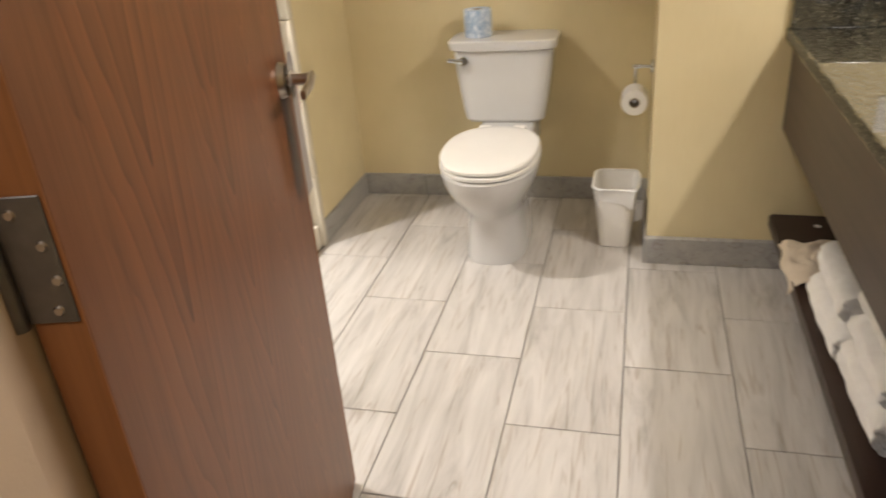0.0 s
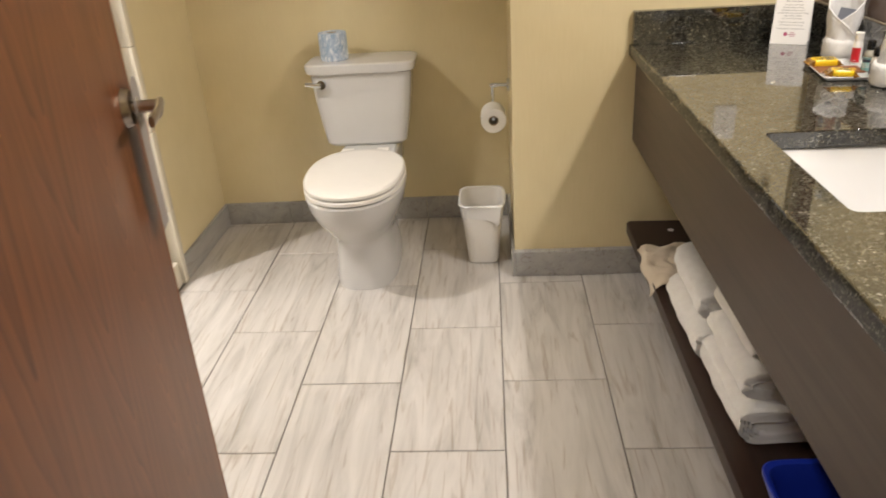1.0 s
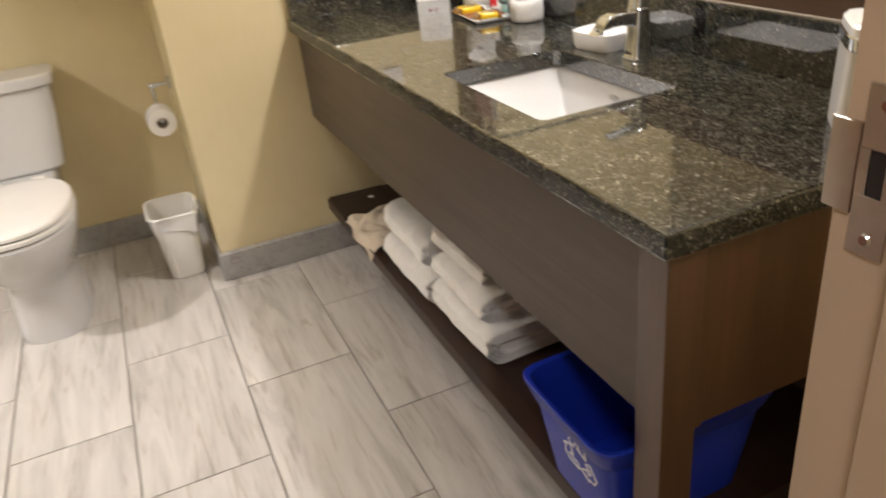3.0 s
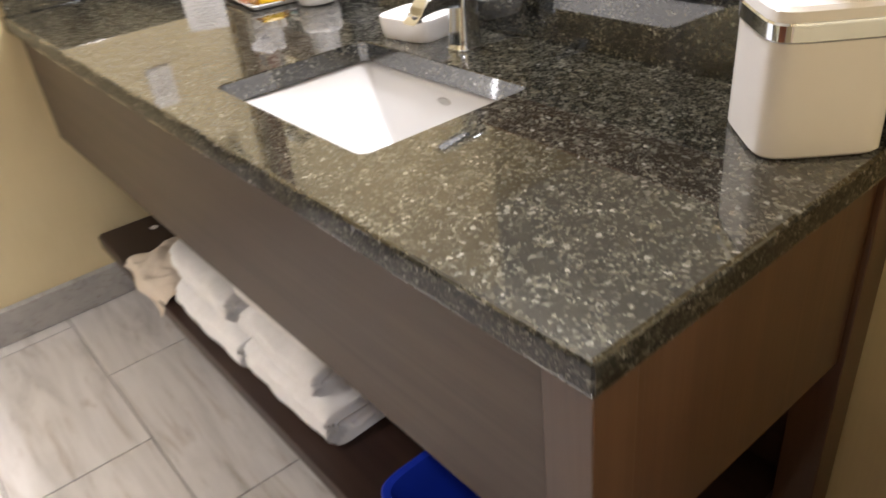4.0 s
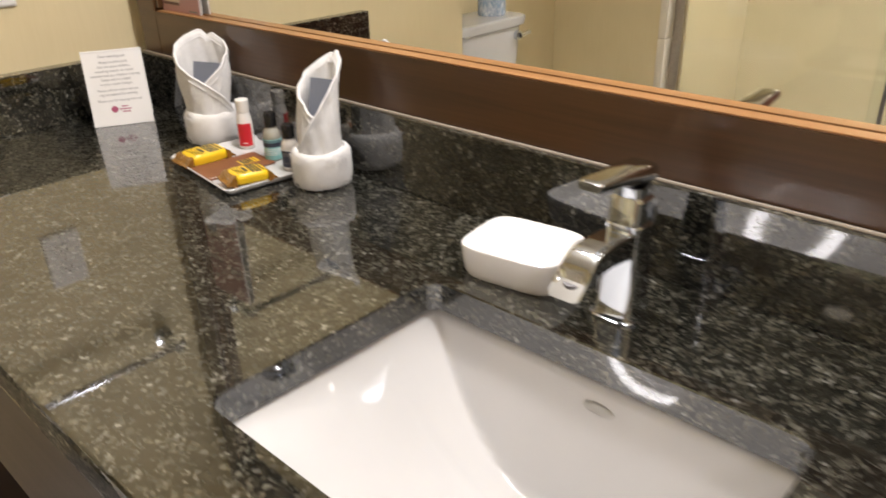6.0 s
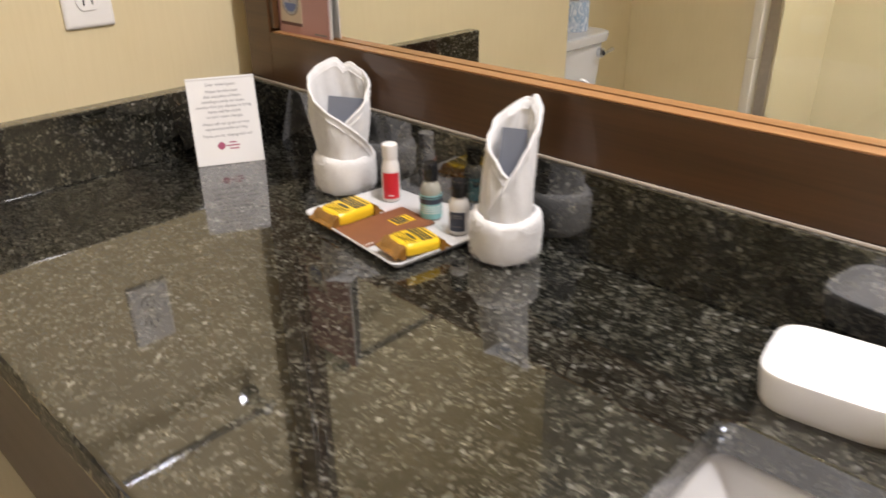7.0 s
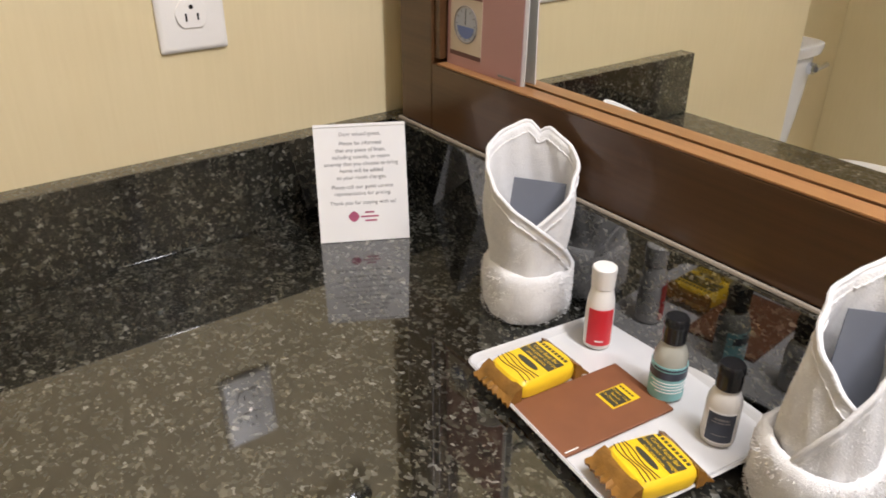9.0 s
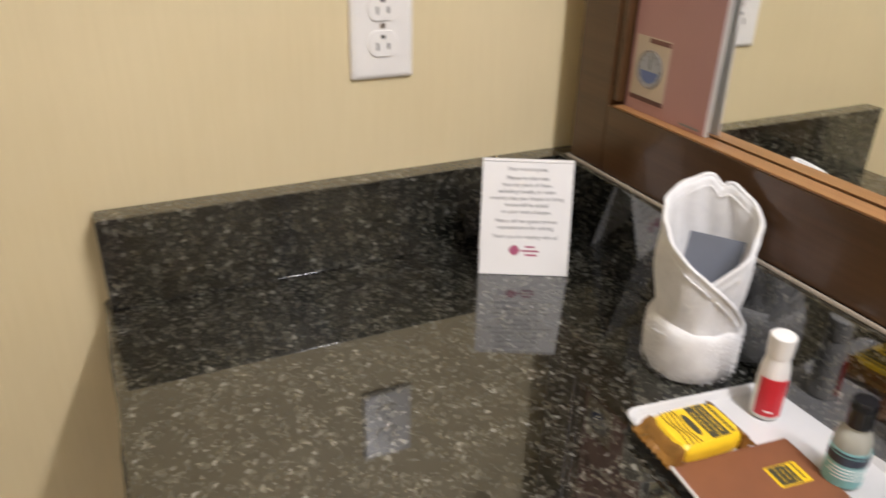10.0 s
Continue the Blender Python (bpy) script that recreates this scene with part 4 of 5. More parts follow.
def folder():
    t = thing("folder", "dark brown card folder with a small white emblem on the shelf", "folder", pose(0.875, 0.562, 0.2005, 0, 0, -2))
    dark = simple("folder_card", (0.030, 0.017, 0.012), 0.5, vary=0.08)
    part("cover", box(-0.098, 0.098, -0.105, 0.105, 0.006, 0.010, 0.0015), dark, t)
    part("back_cover", box(-0.098, 0.098, -0.105, 0.105, 0.0, 0.004, 0.0015), dark, t)
    bm = bmesh.new()
    for k in range(5):
        a = 2 * math.pi * k / 5
        add_box(bm, 0.035 + 0.007 * math.cos(a) - 0.004, 0.035 + 0.007 * math.cos(a) + 0.004, 0.02 + 0.008 * math.sin(a) - 0.004, 0.02 + 0.008 * math.sin(a) + 0.004, 0.0101, 0.0106)
    part("emblem", bm, M_PAPER, t, "small white emblem")
    return t


folder()


def flat_shape(points, z0, z1):
    bm = bmesh.new()
    lo = [bm.verts.new((x, y, z0)) for x, y in points]
    hi = [bm.verts.new((x, y, z1)) for x, y in points]
    n = len(points)
    bm.faces.new(lo[::-1])
    bm.faces.new(hi)
    for i in range(n):
        bm.faces.new((lo[i], lo[(i + 1) % n], hi[(i + 1) % n], hi[i]))
    return bm


def recycling_bin():
    t = thing("recycling_bin", "blue plastic recycling bin with a white arrows symbol on the shelf", "recycling bin", pose(0.893, -0.966, 0.2005))
    r = lambda z, hx, hy, p=9.0: super_ring(0.017, 0, z, hx + 0.017, hy, p, 48)
    part("body", loft([r(0.0, 0.114, 0.100), r(0.006, 0.118, 0.104), r(0.172, 0.1455, 0.119), r(0.177, 0.147, 0.1205), r(0.182, 0.152, 0.125), r(0.220, 0.165, 0.137), r(0.225, 0.165, 0.137), r(0.226, 0.163, 0.135),
                       r(0.223, 0.155, 0.127), r(0.19, 0.145, 0.118), r(0.012, 0.113, 0.099)]), M_BLUE, t)
    # three chasing arrows on the front side, drawn as outlines
    bm = bmesh.new()
    arrow = [(-0.49, 0.45), (-0.18, 0.93), (0.18, 0.93), (0.37, 0.66), (0.48, 0.725), (0.44, 0.24), (0.0, 0.445), (0.11, 0.51), (0.08, 0.63), (-0.08, 0.63), (-0.23, 0.30)]
    for k in range(3):
        rot = Matrix.Rotation(radians(120 * k), 2)
        pts = [rot @ Vector(p) * 0.053 for p in arrow]
        for p, q in zip(pts, pts[1:] + pts[:1]):
            add_tube(bm, [(0.0, -0.030 - v.x, 0.138 + v.y) for v in (p, q)], 0.0017, 6)
    for v in bm.verts:
        v.co.x -= 0.118 + (v.co.z - 0.006) * 0.1657 + 0.0003
    part("symbol", bm, M_PAPER, t, "white recycling arrows")
    return t


recycling_bin()


# ---- things on the counter ----
def text_mesh(name, words, size, material, parent, m, align="CENTER", label=""):
    cu = bpy.data.curves.new(name, "FONT")
    cu.body, cu.size, cu.align_x, cu.align_y, cu.extrude = words, size, align, "CENTER", 0.0
    tmp = bpy.data.objects.new(name, cu)
    scene.collection.objects.link(tmp)
    me = bpy.data.meshes.new_from_object(tmp.evaluated_get(bpy.context.evaluated_depsgraph_get()))
    bpy.data.objects.remove(tmp)
    me.materials.clear()
    me.materials.append(material)
    ob = new(name, me)
    ob.parent = parent
    ob.matrix_basis = m
    if label:
        ob["label"] = label
    return ob


M_INK = simple("grey_ink", (0.20, 0.19, 0.19), 0.7, vary=0.02)
M_LOGO = simple("magenta_ink", (0.40, 0.09, 0.16), 0.6, vary=0.02)


def guest_card():
    """A folded card: front leaf with writing, leaning back, and a rear leaf."""
    ang = math.degrees(math.atan2(0.531 - 0.579, 1.262 - 1.168))
    base = Matrix.Translation(((1.168 + 1.262) / 2, (0.579 + 0.531) / 2, TOP + 0.0006)) @ pose(0, 0, 0, 0, 0, ang)
    t = thing("guest_card", "white tent card with grey writing standing on the counter", "card", base)
    w, h, lean = 0.106, 0.139, 14
    front = part("front_leaf", box(-w / 2, w / 2, -0.0004, 0.0004, 0, h), M_PAPER, t, "", 0)
    front.matrix_basis = pose(0, 0, 0, -lean, 0, 0)
    rear = part("rear_leaf", box(-w / 2, w / 2, -0.0004, 0.0004, 0, h * 0.985), M_PAPER, t, "", 0)
    rear.matrix_basis = Matrix.Translation((0, 2 * h * math.sin(radians(lean)) - 0.002, 0)) @ pose(0, 0, 0, lean, 0, 0)
    lines = (("Dear valued guest,", 0.1270), ("Please be informed", 0.1165), ("that any piece of linen,", 0.1085), ("including towels, or room", 0.1005), ("amenity that you choose to bring", 0.0925), ("home will be added", 0.0845),
             ("to your room charges.", 0.0765), ("Please call our guest service", 0.0655), ("representative for pricing.", 0.0575), ("Thank you for staying with us!", 0.0465))
    for words, z in lines:
        text_mesh("writing", words, 0.0064, M_INK, front, Matrix.Translation((0, -0.0007, z)) @ pose(0, 0, 0, 90, 0, 0))
    part("emblem", flat_rot(flat_shape([(0.0064 * math.copysign(abs(math.cos(a)) ** 1.3, math.cos(a)), 0.0064 * math.copysign(abs(math.sin(a)) ** 1.3, math.sin(a))) for a in [2 * math.pi * k / 28 for k in range(28)]], 0, 0.0003), Matrix.Translation((-0.012, -0.0005, 0.030)) @ pose(0, 0, 0, 90, 0, 0)), M_LOGO, front, "small magenta emblem")
    for k, (lead, wd) in enumerate(((0.003, 0.011), (-0.002, 0.021), (0.003, 0.014))):
        part("print_bar", box(lead - 0.002, lead + wd - 0.002, -0.0008, -0.0005, 0.0345 - 0.0050 * k - 0.0010, 0.0345 - 0.0050 * k + 0.0010), M_LOGO, front, "", 0)
    return t


def flat_rot(bm, m):
    bmesh.ops.transform(bm, matrix=m, verts=bm.verts[:])
    return bm


guest_card()


def pile(bm, rnd, p, d, length):
    """One short loop of terry pile at p that stands off along d."""
    side = d.cross(Vector((rnd.uniform(-1, 1), rnd.uniform(-1, 1), rnd.uniform(-1, 1)))).normalized() * 0.00045
    q = p + d * length + side * rnd.uniform(-2.5, 2.5)
    bm.faces.new([bm.verts.new(v) for v in (p - d * 0.001 - side, p - d * 0.001 + side, q)])


def washcloth(name, label, m, peak, tip, seed, neck, bulge, taper, notch, size=1.0, turn_to=0.0, mirrored=1, lean=0.0):
    """A washcloth rolled into a pocket: rolled cuff, crossed lapels and a raised back. Front is -y; turn_to swings the peak sideways."""
    t = thing(name, label, "washcloth", m, "rolled washcloths on the counter")
    rnd = random.Random(seed)
    n = 64
    rings = []
    for r, z in ((0.020, 0.006), (0.034, 0.001), (0.041, 0.003), (0.0445, 0.012), (0.0455, 0.026), (0.0455, 0.040), (0.0445, 0.050), (0.041, 0.0565), (0.037, 0.0575), (0.0335, 0.052), (0.032, 0.035)):
        ring = []
        for i in range(n):
            a = 2 * math.pi * i / n
            d = 0.0014 * math.sin(3 * a + seed) + 0.0008 * math.sin(9 * a + 3 * z * 100) + rnd.uniform(-0.0006, 0.0006)
            ring.append(((r * size + d) * math.cos(a), (r * size + d) * math.sin(a), z + 0.0022 * math.sin(2 * a + seed) * (z > 0.045)))
        rings.append(ring)
    bm = loft(rings)
    for _ in range(2600):
        a, z = rnd.uniform(0, 2 * math.pi), rnd.uniform(0.002, 0.0575)
        r = size * (0.0455 - 0.006 * max(0.0, (z - 0.048) / 0.0095) ** 2 - 0.005 * max(0.0, (0.010 - z) / 0.010) ** 2)
        d = Vector((math.cos(a), math.sin(a), rnd.uniform(-0.5, 0.5) + (0.9 if z > 0.052 else 0))).normalized()
        pile(bm, rnd, Vector((r * math.cos(a), r * math.sin(a), z)), d, rnd.uniform(0.0010, 0.0022))
    part("cuff", bm, M_TERRY, t, "rolled terry cuff", 70)
    bm = bmesh.new()
    na, nz = 150, 26
    cols = []
    for i in range(na + 1):
        th = -70 + 500 * i / na
        s = th - 180
        reach = 250 - turn_to if s > turn_to else 250 + turn_to
        w = max(0.0, 1 - (abs(s - turn_to) / reach) ** 1.35)
        top = 0.050 + (peak - 0.050) * (w ** tip)
        top -= notch * math.exp(-((s - turn_to + 16) / 8.0) ** 2)
        col = []
        for j in range(nz + 1):
            v = j / nz
            z = 0.03 + (top - 0.03) * v
            k = max(0.0, (z - 0.055) / (peak - 0.055))
            e = min(1.0, k / 0.55)
            r = neck + bulge * e * e * (3 - 2 * e) - taper * max(0.0, k - 0.25) ** 1.4
            r += 0.0030 * s / 250 + 0.0012 * math.sin(5 * radians(th) + 30 * z + seed) + 0.0007 * math.sin(11 * radians(th) - 50 * z)
            # the turned hem stands a little proud of the cloth
            r += 0.0012 * (1.0 if (top - z) < 0.011 else 0.0) + 0.0016 * math.exp(-((top - z) / 0.002) ** 2)
            a = radians(th - 90)
            x, y = r * math.cos(a), r * math.sin(a) * (1 - 0.12 * k)
            col.append((mirrored * (x + lean * k * k), y + 0.008 * k * k, z))
        cols.append(col)
    made = [[bm.verts.new(p) for p in c] for c in cols]
    for a, b in zip(made, made[1:]):
        for j in range(nz):
            bm.faces.new((a[j], b[j], b[j + 1], a[j + 1]))
    wrap = part("wrap", bm, M_CLOTH, t, "wrapped cloth with crossed lapels", 70)
    mod = wrap.modifiers.new("thickness", "SOLIDIFY")
    mod.thickness, mod.offset = 0.0032, 0
    fuzz = bmesh.new()
    for _ in range(5200):
        i, j = rnd.randrange(8, na - 2), rnd.randrange(6, nz - 5)
        p = Vector(cols[i][j]).lerp(Vector(cols[i + 1][j + 1]), rnd.random())
        d = Vector((p.x, p.y, 0)).normalized()
        d = (d + Vector((rnd.uniform(-0.5, 0.5), rnd.uniform(-0.5, 0.5), rnd.uniform(-0.5, 0.5)))).normalized()
        pile(fuzz, rnd, p + d * 0.0016, d, rnd.uniform(0.0007, 0.0017))
    part("terry_nap", fuzz, M_TERRY, wrap, "short terry pile", 0)
    hem = [Vector(c[-1]) for c in cols]
    part("hem", tube([tuple(p) for p in hem[::2]], 0.0021, 8), M_CLOTH, wrap, "stitched hem")
    outward = lambda p: Vector((p[0], p[1], 0)).normalized()
    for sign in (1, -1):
        seam = []
        for k, c in enumerate(cols):
            p = Vector(c[nz]) - Vector((0, 0, 0.0105))
            q = min(c, key=lambda v: abs(v[2] - p.z))
            stitch = 0.0006 * math.sin(2.2 * k)
            seam.append(Vector((q[0], q[1], p.z + stitch)) + outward(q) * sign * (0.0017 + 0.0003 * math.sin(4.0 * k)))
        part("seam", tube([tuple(p) for p in seam[3:-3]], 0.0009, 6), M_CLOTH, wrap)
    return t


M_CLOTH = simple("woven_cotton", (0.72, 0.705, 0.685), 0.95, vary=0.05, scale=80, relief=0.0012, grain=700, sheen=0.2)
M_SLATE = simple("slate_card", (0.14, 0.15, 0.175), 0.5, vary=0.06)
LC = "white terry washcloth rolled into a pocket"


def pocket_card(parent, m, half):
    ob = part("pocket_card", box(-half, half, -0.0005, 0.0005, 0, 0.080, 0.0), M_SLATE, parent, "slate grey paper card in the pocket", 0)
    ob.matrix_basis = m


w1 = washcloth("rolled_washcloth", LC + " behind the tray", pose(1.274, 0.335, TOP + 0.0005, 0, 0, -33), 0.183, 0.82, 1, 0.0350, 0.0090, 0.010, 0.008)
pocket_card(w1, Matrix.Translation((-0.002, -0.006, 0.056)) @ pose(0, 0, 0, -14, 9, 0), 0.0260)
w2 = washcloth("rolled_washcloth", LC + " beside the tray", pose(1.262, 0.018, TOP + 0.0005, 0, 0, -28), 0.190, 0.90, 2, 0.0295, -0.0010, 0.010, 0.004, 0.96, 74, -1, -0.016)
pocket_card(w2, Matrix.Translation((0.002, -0.004, 0.076)) @ pose(0, 0, 0, -12, 12, 0), 0.0200)


# tray and what lies on it
TRAY = Matrix.Translation((1.2325, 0.172, TOP + 0.0005)) @ pose(0, 0, 0, 0, 0, -7)


def tray():
    t = thing("tray", "white rectangular ceramic amenity tray on the counter", "tray", TRAY)
    r = lambda z, d: [(x, y, z) for x, y in rounded_rect(-0.087 + d, 0.087 - d, -0.107 + d, 0.107 - d, 0.012 if d < 0.006 else 0.008, 5)]
    part("dish", loft([r(0.0, 0.010), r(0.002, 0.006), r(0.0078, 0.0012), r(0.0078, 0.0050), r(0.0055, 0.007), r(0.0045, 0.012)]), M_CERAMIC, t)
    part("rim", loft([r(0.0079, 0.0048), r(0.0079, 0.0010), r(0.0100, 0.0), r(0.0115, 0.0012), r(0.0106, 0.0030), r(0.0079, 0.0048)], False, False), M_CERAMIC, t, "raised glazed rim")
    return t


tray()
TZ = TOP + 0.0052
M_YELLOW = simple("yellow_wrapper", (0.78, 0.50, 0.012), 0.28, vary=0.05)
M_AMBER = simple("amber_film", (0.36, 0.17, 0.03), 0.12, vary=0.25, scale=90, relief=0.0015, grain=160)
M_AMBER.node_tree.nodes["Principled BSDF"].inputs["Transmission Weight"].default_value = 0.45
M_BROWN = simple("brown_paper", (0.185, 0.068, 0.026), 0.55, vary=0.06, scale=40)
M_DARKPRINT = simple("dark_print", (0.045, 0.042, 0.03), 0.4, vary=0.05)


def soap_packet(label, m, w, d, h, words):
    """A wrapped bar: yellow pillow, amber crimped film ends, dark title band and small print."""
    t = thing("soap_packet", label, "soap", m, "wrapped soaps on the tray")
    sq = lambda z, hx, hy, p=5: super_ring(0, 0, z, hx, hy, p, 36)
    part("bar", loft([sq(0.001, w / 2 - 0.006, d / 2 - 0.006), sq(0.004, w / 2 - 0.001, d / 2 - 0.001), sq(h * 0.6, w / 2, d / 2), sq(h - 0.003, w / 2 - 0.001, d / 2 - 0.001), sq(h, w / 2 - 0.004, d / 2 - 0.004)]), M_YELLOW, t, "yellow printed wrapper")
    for s, reach in ((-1, 0.011), (1, 0.008)):
        n = 16
        rings = []
        for k, (f, hh) in enumerate(((-0.004, h * 0.46), (0.25, h * 0.34), (0.55, 0.0022), (1.0, 0.0009))):
            u = d / 2 + (f if k == 0 else f * reach)
            ring = []
            for i in range(2 * n):
                j = i if i < n else 2 * n - 1 - i
                x = (w / 2 - 0.001 + 0.002 * (k == 3)) * (2 * j / (n - 1) - 1)
                zig = (0.0016 if j % 2 else 0.0) if k == 3 else 0
                ring.append((x, s * (u + zig), h * (0.48 - 0.06 * k) + (hh if i < n else -hh) + 0.0010 * math.sin(3 * j + k) * (k > 1)))
            rings.append(ring)
        part("film_end", loft(rings), M_AMBER, t, "crimped amber film end")
    z = h + 0.0004
    part("title_band", box(-w * 0.40, w * 0.40, d * 0.02, d * 0.28, z - 0.0008, z), M_DARKPRINT, t, "dark title band", 0)
    for k, line in enumerate(words):
        text_mesh("writing", line, 0.0050, M_YELLOW, t, Matrix.Translation((0, d * 0.28 - 0.0040 - 0.0050 * k, z + 0.0003)))
    for k in range(9):
        x = -w * 0.38 + w * 0.085 * k
        part("print_bar", box(x, x + w * 0.055, d * 0.325, d * 0.375, z - 0.0006, z), M_DARKPRINT, t, "", 0)
    part("print_badge", loft([super_ring(0, -d * 0.08, z - 0.0006, w * 0.26, d * 0.045, 2.5, 24), super_ring(0, -d * 0.08, z, w * 0.26, d * 0.045, 2.5, 24)]), M_DARKPRINT, t)
    for k in range(4):
        y = -d * (0.17 + 0.055 * k)
        part("print_line", tube([(w * (-0.42 + 0.14 * q), y + 0.0012 * math.sin(1.3 * q + k), z) for q in range(7)], 0.0004, 5), M_DARKPRINT, t)
    return t


soap_packet("yellow wrapped soap bar on the tray's far end", Matrix.Translation((1.194, 0.236, TZ)) @ pose(0, 0, 0, 0, 0, -94), 0.050, 0.066, 0.019, ("Citrus Body Bar", "Savon pour le corps", "aux agrumes"))
soap_packet("yellow wrapped soap bar leaning on the brown packet", Matrix.Translation((1.183, 0.096, TZ + 0.0035)) @ pose(0, 0, 0, -2, -2, -104), 0.050, 0.056, 0.018, ("Citrus Facial Bar", "Savon pour le visage", "aux agrumes"))


def brown_packet():
    t = thing("shower_cap_packet", "flat brown paper packet with a yellow label on the tray", "packet", Matrix.Translation((1.206, 0.176, TZ + 0.0003)) @ pose(0, 0, 0, 0, 0, -6))
    part("envelope", box(-0.058, 0.058, -0.036, 0.036, 0.0, 0.0028, 0.0012), M_BROWN, t)
    lab = part("label", box(0.013, 0.043, -0.012, 0.010, 0.0028, 0.0032), M_YELLOW, t, "small yellow and black label", 0)
    part("label_band", box(0.0155, 0.034, -0.0108, 0.0088, 0.0032, 0.0035), M_DARKPRINT, lab, "", 0)
    for k, line in enumerate(("Shower Cap", "Bonnet", "de Douche")):
        text_mesh("writing", line, 0.0038, M_YELLOW, lab, Matrix.Translation((0.0305 - 0.0050 * k, -0.001, 0.0037)) @ pose(0, 0, 0, 0, 0, -90))
    for k in range(5):
        part("print_bar", box(0.0375, 0.0395, 0.006 - 0.0036 * k, 0.0085 - 0.0036 * k, 0.0032, 0.0035), M_DARKPRINT, lab, "", 0)
    part("label_bar", box(-0.053, -0.040, -0.0335, -0.0325, 0.0028, 0.0031), M_PAPER, t, "", 0)
    return t


brown_packet()


def bottle(label, m, profile, cap_profile, body_mat, cap_mat, label_mat, lz0, lz1, arc, radius, bars, facing):
    t = thing("toiletry_bottle", label, "bottle", m, "toiletry bottles on the tray")
    part("body", lathe(profile, 28), body_mat, t)
    part("cap", lathe(cap_profile, 28), cap_mat, t)
    n = 14
    bm = bmesh.new()
    for z0, z1, mt, nm in ((lz0, lz1, label_mat, "label"),):
        rings = []
        for k in range(n + 1):
            a = radians(facing - arc / 2 + arc * k / n)
            rings.append([((radius + e) * math.cos(a), (radius + e) * math.sin(a), z) for e, z in ((0.0003, z0), (0.0007, z0), (0.0007, z1), (0.0003, z1))])
        lab = part(nm, add_loft(bm, rings), mt, t, "printed front label")
    for z, hgt, frac, mt in bars:
        bm = bmesh.new()
        rings = []
        for k in range(9):
            a = radians(facing - arc * frac / 2 + arc * frac * k / 8)
            rings.append([((radius + e) * math.cos(a), (radius + e) * math.sin(a), zz) for e, zz in ((0.0007, z - hgt), (0.0011, z - hgt), (0.0011, z + hgt), (0.0007, z + hgt))])
        part("print_bar", add_loft(bm, rings), mt, lab)
    return t


M_RED = simple("red_label", (0.58, 0.018, 0.028), 0.35, vary=0.03)
M_AQUALABEL = simple("aqua_label", (0.24, 0.50, 0.49), 0.4, vary=0.04)
M_NAVY = simple("navy_label", (0.035, 0.042, 0.065), 0.35, vary=0.05)
M_CREAMY = simple("pearl_lotion", (0.66, 0.63, 0.58), 0.15, vary=0.04)
M_CLEAR = simple("clear_shampoo", (0.55, 0.53, 0.44), 0.08, vary=0.04)
M_CLEAR.node_tree.nodes["Principled BSDF"].inputs["Transmission Weight"].default_value = 0.5
BLACK_CAP = [(0.0088, 0.0), (0.0098, 0.0008), (0.0100, 0.010), (0.0098, 0.0155), (0.0104, 0.0165), (0.0100, 0.0215), (0.0088, 0.0235), (0.003, 0.0240)]
bottle("small white lotion bottle with a red label", pose(1.279, 0.240, TZ), [(0.0105, 0.0), (0.0128, 0.002), (0.0132, 0.012), (0.0130, 0.038), (0.0122, 0.050), (0.0105, 0.058), (0.0098, 0.062)],
       [(0.0098, 0.0622), (0.0106, 0.0630), (0.0112, 0.0800), (0.0109, 0.0822), (0.0098, 0.0832), (0.002, 0.0834)], M_WHITEPL, M_WHITEPL, M_RED, 0.006, 0.044, 104, 0.0132, [(0.011, 0.0006, 0.3, M_PAPER)], 228)
bottle("small aqua shampoo bottle with a black cap", pose(1.272, 0.154, TZ), [(0.0118, 0.0), (0.0138, 0.002), (0.0142, 0.006), (0.0142, 0.038), (0.0136, 0.044), (0.0112, 0.0500), (0.0088, 0.0525), (0.0086, 0.0545)],
       [(r, 0.0546 + z) for r, z in BLACK_CAP], M_CLEAR, M_BLACK, M_AQUALABEL, 0.003, 0.036, 230, 0.0142,
       [(0.0275, 0.0036, 0.80, M_NAVY), (0.0335, 0.0008, 0.55, M_NAVY), (0.0205, 0.0004, 0.6, M_PAPER), (0.0175, 0.0004, 0.5, M_PAPER), (0.0145, 0.0004, 0.6, M_PAPER), (0.0115, 0.0004, 0.4, M_PAPER)], 228)
bottle("small pearl conditioner bottle with a black cap", pose(1.262, 0.094, TZ), [(0.0112, 0.0), (0.0130, 0.002), (0.0134, 0.006), (0.0134, 0.035), (0.0128, 0.041), (0.0106, 0.0465), (0.0086, 0.0490), (0.0084, 0.0505)],
       [(r, 0.0506 + z * 0.92) for r, z in BLACK_CAP], M_CREAMY, M_BLACK, M_PAPER, 0.0050, 0.0345, 96, 0.0134,
       [(0.0200, 0.0132, 0.90, M_NAVY), (0.0285, 0.0010, 0.5, M_INK), (0.0255, 0.0006, 0.6, M_INK), (0.0135, 0.0004, 0.5, M_INK)], 212)


